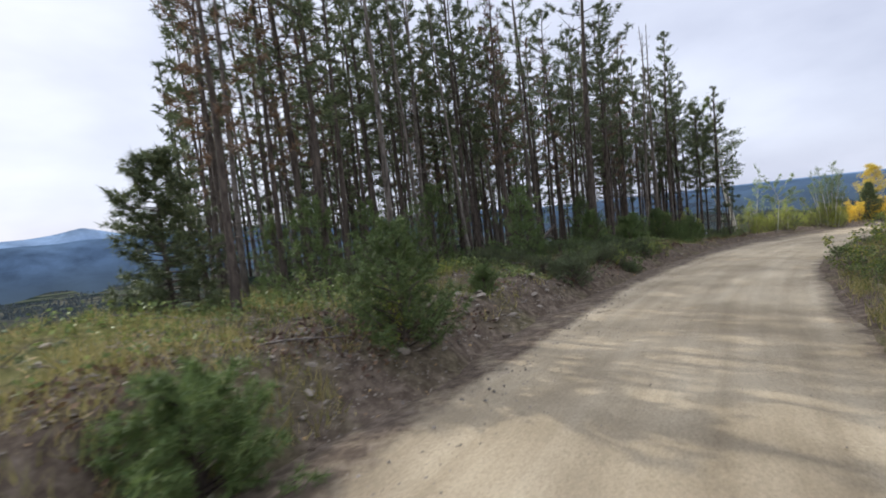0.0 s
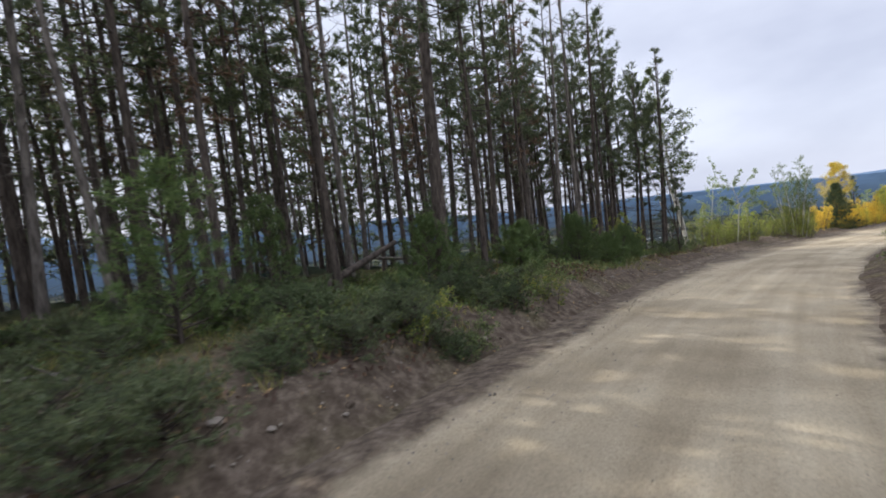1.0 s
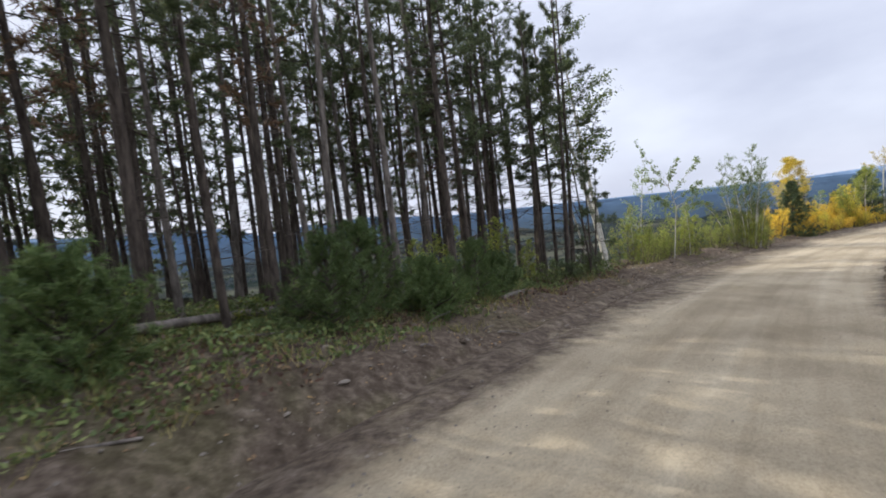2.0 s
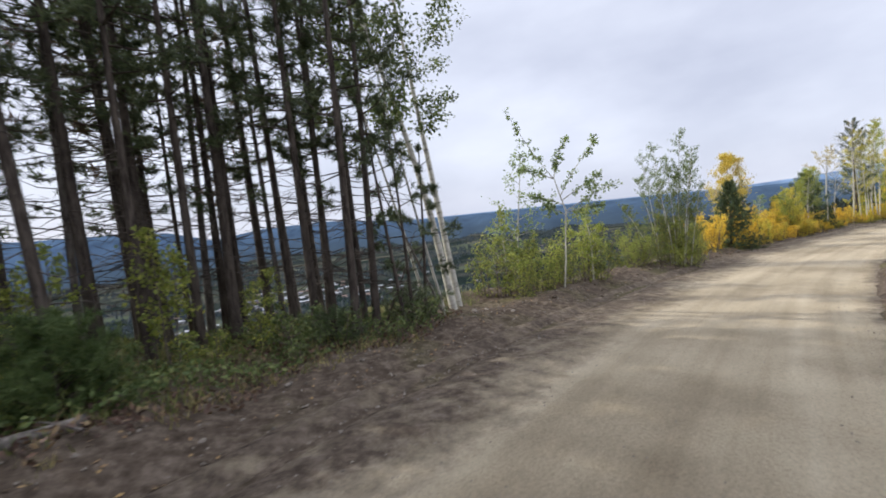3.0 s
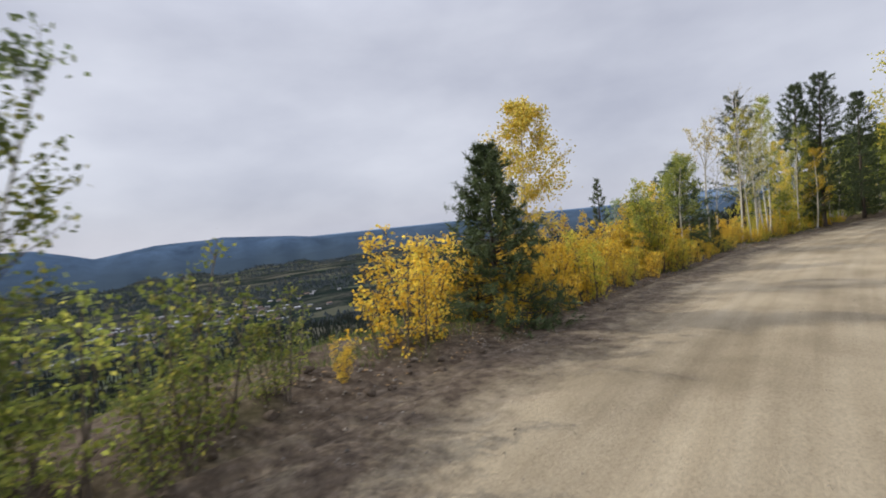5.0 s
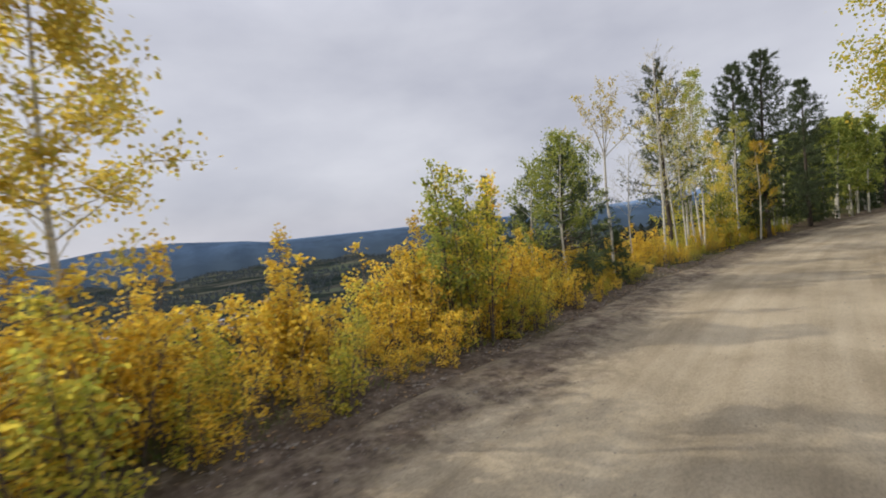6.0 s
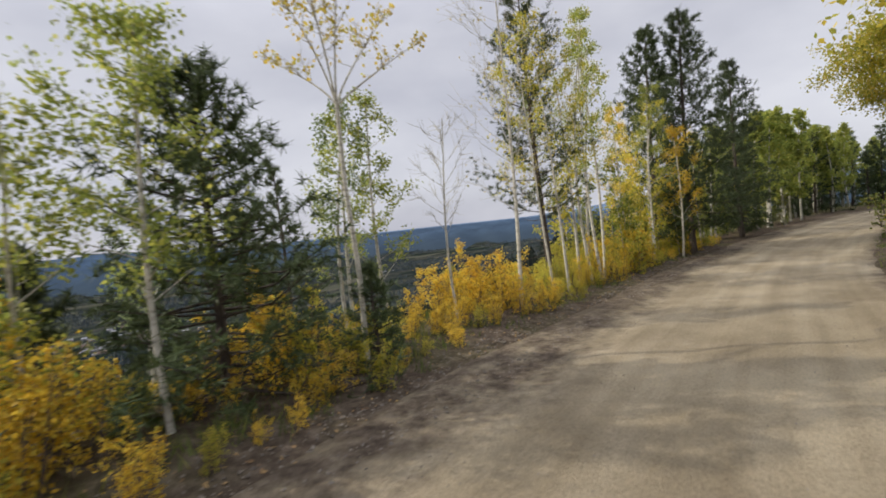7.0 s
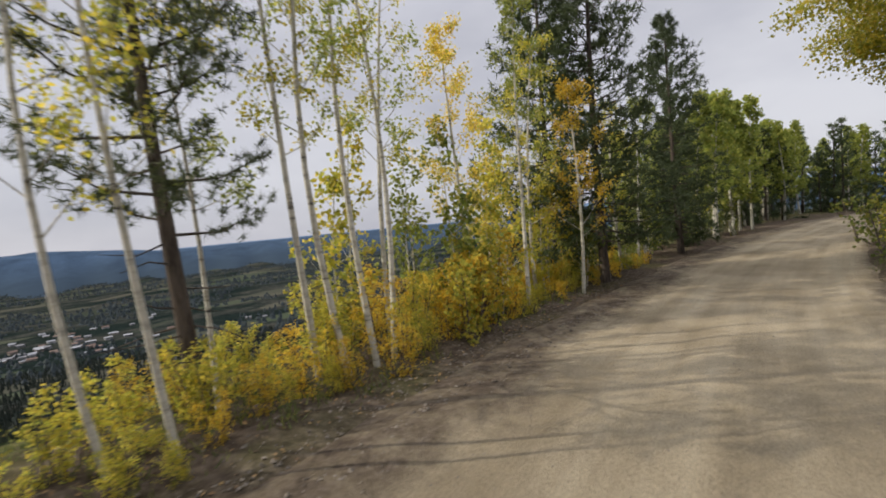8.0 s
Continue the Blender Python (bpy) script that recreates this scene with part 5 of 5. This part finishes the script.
def ground_cover():
    """Low creeping plants in patches under the pines: green ones, and red-brown ones near the bank's edge."""
    r = np.random.RandomState(94)
    for nm, mat, cut, zones, lab in (("creeping_green_plants", LEAF_DARK, -0.25, ((8.5, 24, 4.0, 8.5, 21000), (23, 31, 4.5, 7.0, 6000), (-3, 8, 4.6, 7.5, 3500)), "low dark green creeping plants under the pines"),
                                     ("creeping_brown_plants", CREEPER, 0.0, ((16, 31, 3.9, 6.0, 6000), (1, 16, 3.6, 5.0, 4000)), "red-brown creeping plants along the bank edge")):
        g = Geo()
        for s0, s1, l0, l1, cnt in zones:
            ss, ll = r.uniform(s0, s1, cnt), r.uniform(l0, l1, cnt)
            pts = np.array([at_road(a, b + float(left_edge(a)) - 2.8) for a, b in zip(ss, ll)])
            thick = wavy(pts[:, 0], pts[:, 1], 1.3, 31 if cut < 0 else 32) - cut
            pts, thick = pts[thick > 0], thick[thick > 0]
            k_ = len(pts)
            z = ground_height(pts[:, 0], pts[:, 1]) + r.uniform(0.0, 1.0, k_) * np.clip(thick, 0.05, 0.6) * (0.42 if cut < 0 else 0.16)
            d = unit(np.c_[r.normal(size=(k_, 2)), r.uniform(0.0, 1.2, k_)])
            g.leaves(np.c_[pts, z], d, unit(np.cross(d, rand_dir(r, k_))), r.uniform(0.05, 0.10, k_), r.uniform(0.03, 0.05, k_))
        tagged(new(nm, g.mesh(nm, mat, False)), lab, "ground cover", kind="stuff")


def litter():
    r = np.random.RandomState(92)
    g = Geo()
    for s0, s1, l0, l1, cnt in ((-4, 30, 2.9, 9, 5200), (44, 76, 2.4, 4.6, 3200), (30, 46, 3.2, 5, 500)):
        ss, ll = r.uniform(s0, s1, cnt), r.uniform(l0, l1, cnt)
        pts = [at_road(a, b + float(left_edge(a)) - 2.6) for a, b in zip(ss, ll)]
        zz = ground_height([p[0] for p in pts], [p[1] for p in pts])
        d = unit(np.c_[r.normal(size=(cnt, 2)), r.normal(0, 0.25, cnt)])
        up_ = unit(np.c_[r.normal(0, 0.3, (cnt, 2)), np.ones(cnt)])
        g.leaves(np.c_[np.array(pts), zz + 0.012], d, up_, r.uniform(0.03, 0.065, cnt), np.full(cnt, 0.035))
    tagged(new("leaf_litter", g.mesh("leaf_litter", LITTER, False)), "fallen brown and yellow leaves on the shoulder", "leaf litter", kind="stuff")


def earth_material():
    m, n, l, b = material("dry_earth", 0.95, 0.1)
    tc = n.new("ShaderNodeTexCoord")
    t = tex_noise(n, l, 6.0, 7, tc.outputs["Object"], 0.7)
    rr = ramp(n, [(0.3, (0.055, 0.042, 0.031)), (0.55, (0.125, 0.097, 0.072)), (0.75, (0.21, 0.168, 0.128))])
    l.new(t.outputs["Fac"], rr.inputs["Fac"])
    l.new(rr.outputs["Color"], b.inputs["Base Color"])
    bump(n, l, b, t.outputs["Fac"], 0.8, 0.08)
    return m


EARTH = earth_material()


def rock_mesh(seed, mat=None):
    bm = bmesh.new()
    bmesh.ops.create_icosphere(bm, subdivisions=2, radius=0.5)
    r = random.Random(seed)
    cuts = [(Vector([r.gauss(0, 1) for _ in range(3)]).normalized(), r.uniform(0.28, 0.42)) for _ in range(7)]
    for v in bm.verts:
        for nrm, d in cuts:
            e = v.co.dot(nrm) - d
            if e > 0:
                v.co -= nrm * e
        v.co.z *= 0.7
        v.co += Vector([r.uniform(-0.012, 0.012) for _ in range(3)])
    me = bpy.data.meshes.new("stone")
    bm.to_mesh(me)
    bm.free()
    me.materials.append(mat or STONE)
    return me


def stones():
    r = np.random.RandomState(95)
    kinds = [rock_mesh(s) for s in range(6)]
    for n_ in range(325):
        if n_ >= 250:
            s, u = r.uniform(2.5, 9.5), r.uniform(0.7, 3.2)
        elif n_ < 165:
            s, u = (r.uniform(-3, 9), r.uniform(0.3, 4.0)) if n_ % 2 else (r.uniform(-4, 27), abs(r.normal(0, 1.2)) + 0.1)
        elif n_ < 220:
            s, u = r.uniform(27, 46), abs(r.normal(1.0, 0.7)) + 0.15
        else:
            s, u = r.uniform(8, 50), -float(left_edge(20)) - 1.3 - abs(r.normal(0.5, 0.6))
            u = u - 0.4
        x, y = at_road(s, float(left_edge(s)) + u if n_ < 220 or n_ >= 250 else -1.6 - abs(r.normal(0.4, 0.5)))
        size = float(np.clip(r.lognormal(-2.5 if n_ < 250 else -2.1, 0.4), 0.04, 0.15 if n_ < 250 else 0.24))
        ob = new("stone", kinds[r.randint(6)])
        ob.matrix_basis = pose(x, y, gz(x, y) + size * 0.08, r.uniform(-18, 18), r.uniform(-18, 18), r.uniform(0, 360)) @ Matrix.Scale(size, 4) @ Matrix.Diagonal((1, r.uniform(0.5, 0.9), r.uniform(0.4, 0.9), 1))
        tagged(ob, "rough grey-brown stone lying in the roadside dirt", "stone", "roadside stones")
    clods = [rock_mesh(s, EARTH) for s in range(10, 14)]
    for n_ in range(230):
        s, u = (r.uniform(33, 46), r.uniform(0.2, 2.6)) if n_ < 80 or n_ >= 130 else (r.uniform(-4, 27), abs(r.normal(0.7, 0.5)) + 0.15) if n_ < 115 else (r.uniform(3, 30), 0)
        x, y = at_road(s, float(left_edge(s)) + u) if n_ < 115 or n_ >= 130 else at_road(s, -1.75 - abs(r.normal(0.2, 0.25)))
        size = float(np.clip(r.lognormal(-2.35 if n_ < 130 else -2.7, 0.4), 0.035, 0.17))
        ob = new("earth_clod", clods[r.randint(4)])
        ob.matrix_basis = pose(x, y, gz(x, y) + size * 0.08, r.uniform(-15, 15), r.uniform(-15, 15), r.uniform(0, 360)) @ Matrix.Scale(size, 4)
        tagged(ob, "brown lump of graded earth on the road shoulder", "earth", "earth lumps on the shoulder")
    g = Geo()
    octa = np.array([(1, 0, 0), (-1, 0, 0), (0, 1, 0), (0, -1, 0), (0, 0, 0.7), (0, 0, -0.7)])
    ofc = [(0, 2, 4), (2, 1, 4), (1, 3, 4), (3, 0, 4), (2, 0, 5), (1, 2, 5), (3, 1, 5), (0, 3, 5)]
    for s0, s1, mean, sd, cnt, lo in ((-4, 30, 0.3, 0.8, 2600, 0.010), (-4, 9.5, 2.0, 0.9, 3200, 0.012), (2.5, 9.5, 1.4, 0.8, 3600, 0.010), (28, 48, 0.8, 1.0, 2600, 0.010), (46, 78, 0.0, 0.5, 3400, 0.008), (46, 78, 0.4, 0.35, 4200, 0.010), (-4, 78, -1.6, 1.6, 1500, 0.008), (0, 80, -4.6, 0.5, 1200, 0.010)):
        ss = r.uniform(s0, s1, cnt)
        uu = r.normal(mean, sd, cnt)
        pts = [at_road(a, float(left_edge(a)) + b) for a, b in zip(ss, uu)]
        zz = ground_height([p[0] for p in pts], [p[1] for p in pts])
        for (x, y), z, u in zip(pts, zz, uu):
            sc = lo * min(2.6 if u > -0.4 else 1.3, r.lognormal(0.25, 0.5))
            lift = 0.07 if u < 0 else 0.0
            a = r.uniform(0, 6.28)
            ca, sa = math.cos(a), math.sin(a)
            p = octa * r.uniform(0.6, 1.3, (6, 1))
            g.add(np.stack([x + sc * (p[:, 0] * ca - p[:, 1] * sa), y + sc * (p[:, 0] * sa + p[:, 1] * ca), z + lift + sc * (p[:, 2] + 0.2)], 1), None, ofc)
    tagged(new("loose_gravel", g.mesh("loose_gravel", STONE, False)), "loose grey and tan gravel along the road edges", "gravel", kind="stuff")


def log(name, x0, y0, x1, y1, r0, r1, lift0, lift1, label, mat, stubs, seed):
    r = np.random.RandomState(seed)
    a, b = np.array([x0, y0, gz(x0, y0) + lift0]), np.array([x1, y1, gz(x1, y1) + lift1])
    g = Geo()
    ts = np.linspace(0, 1, 8)
    g.tube([a + (b - a) * t + np.array([0, 0, 0.02 * math.sin(5 * t)]) for t in ts], [r0 + (r1 - r0) * t for t in ts], 9, True)
    root = new(name, g.mesh(name, mat))
    g2 = Geo()
    for _ in range(stubs):
        p = a + (b - a) * r.uniform(0.1, 0.95)
        d = unit(rand_dir(r) + np.array([0, 0, 0.7]))
        g2.tube([p, p + d * r.uniform(0.15, 0.5)], [0.013, 0.004], 4)
    if stubs:
        tagged(part("branchwork", g2.mesh("branchwork", mat), root), kind="stuff")
    tagged(root, label, "log")


def logs():
    p = [at_road(18.5, 6.4), at_road(24.0, 6.6), at_road(14.2, 6.8), at_road(17.0, 7.6), at_road(11.5, 7.5), at_road(13.5, 5.9), at_road(20, 9), at_road(16.6, 8.2)]
    log("fallen_log", *p[0], *p[1], 0.075, 0.05, 0.12, 0.18, "long dead fallen trunk lying under the pines", BARK_GREY, 6, 1)
    log("fallen_log", *p[2], *p[3], 0.09, 0.06, 0.06, 0.95, "dark broken trunk leaning up from the ground", BARK_PINE, 5, 2)
    log("fallen_log", *p[4], *p[5], 0.05, 0.03, 0.06, 0.10, "thin grey fallen stem in the undergrowth", BARK_GREY, 9, 3)
    log("fallen_log", *p[6], *p[7], 0.06, 0.04, 0.1, 0.6, "grey fallen stem propped among pines", BARK_GREY, 8, 4)
    log("fallen_log", 13.6, 22.35, 14.35, 22.9, 0.07, 0.06, 0.06, 0.07, "weathered grey log end beside the road", BARK_GREY, 0, 5)
    log("leaning_dead_stem", 18.75, 27.2, 17.75, 27.15, 0.028, 0.012, 0.0, 2.6, "thin dead stem leaning between the aspens", BARK_GREY, 4, 6)
    log("leaning_dead_stem", 17.5, 26.6, 18.2, 26.9, 0.025, 0.012, 0.0, 1.3, "dark crooked dead stem among the pines", BARK_PINE, 3, 7)
    r = np.random.RandomState(97)
    for n_ in range(64):
        s, l = r.uniform(-2, 26), r.uniform(3.2, 7.0)
        ds, dl = r.normal(0, 0.6), r.normal(0, 0.5)
        log("stick", *at_road(s, l + 0.4), *at_road(s + ds, l + dl + 0.4), 0.014, 0.006, 0.02, r.uniform(0.02, 0.2), "bleached grey stick lying on the bank", BARK_GREY, 0, 600 + n_)


grass()
ground_cover()
litter()
stones()
logs()


# ---------------- valley: woods and town ----------------
def cone_tree(g, r, x, y, z, h, w, near):
    tiers, pointy = (4, 5) if near else (2, 3)
    for q in range(tiers):
        f = q / tiers
        k_ = np.arange(2 * pointy if near else 4)
        a = r.uniform(0, 6.28) + k_ * 2 * math.pi / len(k_)
        rad = w * (1 - f) ** 0.8 * np.where(k_ % 2, 0.5 if near else 0.8, 1.0) * r.uniform(0.7, 1.2, len(k_))
        ring = np.stack([x + rad * np.cos(a), y + rad * np.sin(a), z + h * (0.08 + 0.80 * f) + r.uniform(-0.04, 0.04, len(k_)) * h], 1)
        apex = np.array([[x, y, z + h * min(1.0, (0.30 if near else 0.55) + 0.80 * f)]])
        g.add(np.r_[ring, apex], None, np.stack([k_, (k_ + 1) % len(k_), np.full(len(k_), len(k_))], 1))


def hillside_woods():
    r = np.random.RandomState(120)
    n = 27000
    az = np.radians(r.uniform(-62, 66, n))
    dist = np.where(r.uniform(size=n) < 0.5, r.uniform(24, 300, n), np.sqrt(r.uniform(70 ** 2, 720 ** 2, n)))
    x, y = 30 + dist * np.sin(az), 28 + dist * np.cos(az)
    z = ground_height(x, y)
    _s, l, _z = locate(x, y)
    gaps = wavy(x, y, 0.035, 8) + 0.6 * wavy(x, y, 0.011, 9)
    g = Geo()
    for x, y, z, l, gap in zip(x, y, z, l, gaps):
        if l < 17 or gap > 0.95 and l > 300:
            continue
        h, w = r.uniform(5.0, 9.0) * min(1.0, 0.12 + l / 120), r.uniform(1.2, 2.0) * min(1.0, 0.4 + l / 110)
        cone_tree(g, r, x, y, z, h, w, l < 90)
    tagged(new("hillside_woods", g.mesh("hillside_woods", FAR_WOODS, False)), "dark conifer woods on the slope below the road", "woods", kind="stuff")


def valley_groves():
    """Groves and hedges over the valley floor, in irregular patches with clearings between them."""
    r = np.random.RandomState(121)
    n = 26000
    az = np.radians(r.uniform(-62, 70, n))
    dist = np.sqrt(r.uniform(640 ** 2, 2900 ** 2, n))
    x, y = 30 + dist * np.sin(az), 28 + dist * np.cos(az)
    patch = wavy(x, y, 0.0065, 41) + 0.8 * wavy(x, y, 0.019, 42) + 0.35 * wavy(x, y, 0.05, 43)
    keep = patch > -0.12
    z = ground_height(x, y)
    g = Geo()
    for x, y, z in zip(x[keep], y[keep], z[keep]):
        cone_tree(g, r, x, y, z - 1.0, r.uniform(6, 12), r.uniform(4.0, 8.5), False)
    tagged(new("valley_groves", g.mesh("valley_groves", HAZY_VALLEY_WOODS, False)), "dark groves scattered over the valley floor, tinted blue-grey for haze", "woods", kind="stuff")


def paint(name, col, rough=0.7):
    m, n, l, b = material(name, rough, 0.3)
    tc = n.new("ShaderNodeTexCoord")
    t = tex_noise(n, l, 0.6, 5, tc.outputs["Object"])
    r = ramp(n, [(0.3, tuple(c * 0.8 for c in col)), (0.7, col)])
    l.new(t.outputs["Fac"], r.inputs["Fac"])
    l.new(r.outputs["Color"], b.inputs["Base Color"])
    return m


def box(w, d, h, z0=0.0):
    bm = bmesh.new()
    bmesh.ops.create_cube(bm, size=1.0)
    for v in bm.verts:
        v.co = Vector((v.co.x * w, v.co.y * d, z0 + (v.co.z + 0.5) * h))
    return bm


def bm_mesh(name, bm, mat):
    me = bpy.data.meshes.new(name)
    bm.to_mesh(me)
    bm.free()
    me.materials.append(mat)
    return me


def town():
    r = np.random.RandomState(140)
    walls = [paint("white_cladding", (0.30, 0.30, 0.30)), paint("grey_cladding", (0.18, 0.185, 0.19)), paint("tan_cladding", (0.2, 0.175, 0.145))]
    roofs = [paint("pale_metal_roof", (0.27, 0.275, 0.29), 0.6), paint("grey_roof", (0.17, 0.17, 0.18)), paint("red_brown_roof", (0.14, 0.09, 0.07))]
    dark = paint("dark_glass", (0.05, 0.06, 0.07), 0.2)
    for n_ in range(130):
        big = n_ < 34
        if n_ < 12:
            x, y, turn = -60 + r.normal(0, 42), 948 + r.uniform(-45, 50), r.uniform(-12, 14)
        elif n_ < 22:
            x, y, turn = -30 + 21 * (n_ - 12) + r.uniform(-6, 6), 912 + 3 * (n_ - 12) + r.uniform(-30, 30), r.uniform(-10, 8)
        elif n_ < 28:
            x, y, turn = -232 + 19 * (n_ - 22) + r.uniform(-6, 6), 768 + 4 * (n_ - 22) + r.uniform(-9, 9), 15 + r.uniform(-12, 12)
        elif n_ < 34:
            x, y, turn = 760 + 26 * (n_ - 28), 1400 + r.uniform(-40, 60), r.uniform(-10, 10)
        else:
            x, y, turn = r.normal(0, 130), r.uniform(820, 1180), r.uniform(-25, 25)
        w, d, h = (r.uniform(7, 16), r.uniform(8, 13), r.uniform(3, 4.5)) if big else (r.uniform(7, 11), r.uniform(6, 8), r.uniform(2.8, 4.2))
        root = new("warehouse" if big else "house")
        root.matrix_basis = pose(x, y, gz(x, y) - 0.5, 0, 0, turn)
        part("wall", bm_mesh("wall", box(w, d, h), walls[r.randint(3)]), root)
        bm = bmesh.new()
        e, rise = 0.6, h * (0.18 if big else 0.45)
        pts = [(-w / 2 - e, -d / 2 - e, h + 0.02), (w / 2 + e, -d / 2 - e, h + 0.02), (w / 2 + e, d / 2 + e, h + 0.02), (-w / 2 - e, d / 2 + e, h + 0.02), (-w / 2 - e, 0, h + rise), (w / 2 + e, 0, h + rise)]
        vs = [bm.verts.new(p) for p in pts]
        for f in ((0, 1, 5, 4), (2, 3, 4, 5), (0, 4, 3), (1, 2, 5), (3, 2, 1, 0)):
            bm.faces.new([vs[q] for q in f])
        part("roof", bm_mesh("roof", bm, roofs[0 if big and r.uniform() < 0.5 else r.randint(3)]), root)
        for q in range(4 if big else 2):
            bm = box(w / 9, 0.3, h * 0.35, h * 0.3)
            for v in bm.verts:
                v.co.x += (q - (1.5 if big else 0.5)) * w / 5
                v.co.y -= d / 2 + 0.05
            part("window", bm_mesh("window", bm, dark), root)
        tagged(root, "large pale metal-roofed shed in the valley town" if big else "small house in the valley town", "building", "valley town")


hillside_woods()
valley_groves()
town()
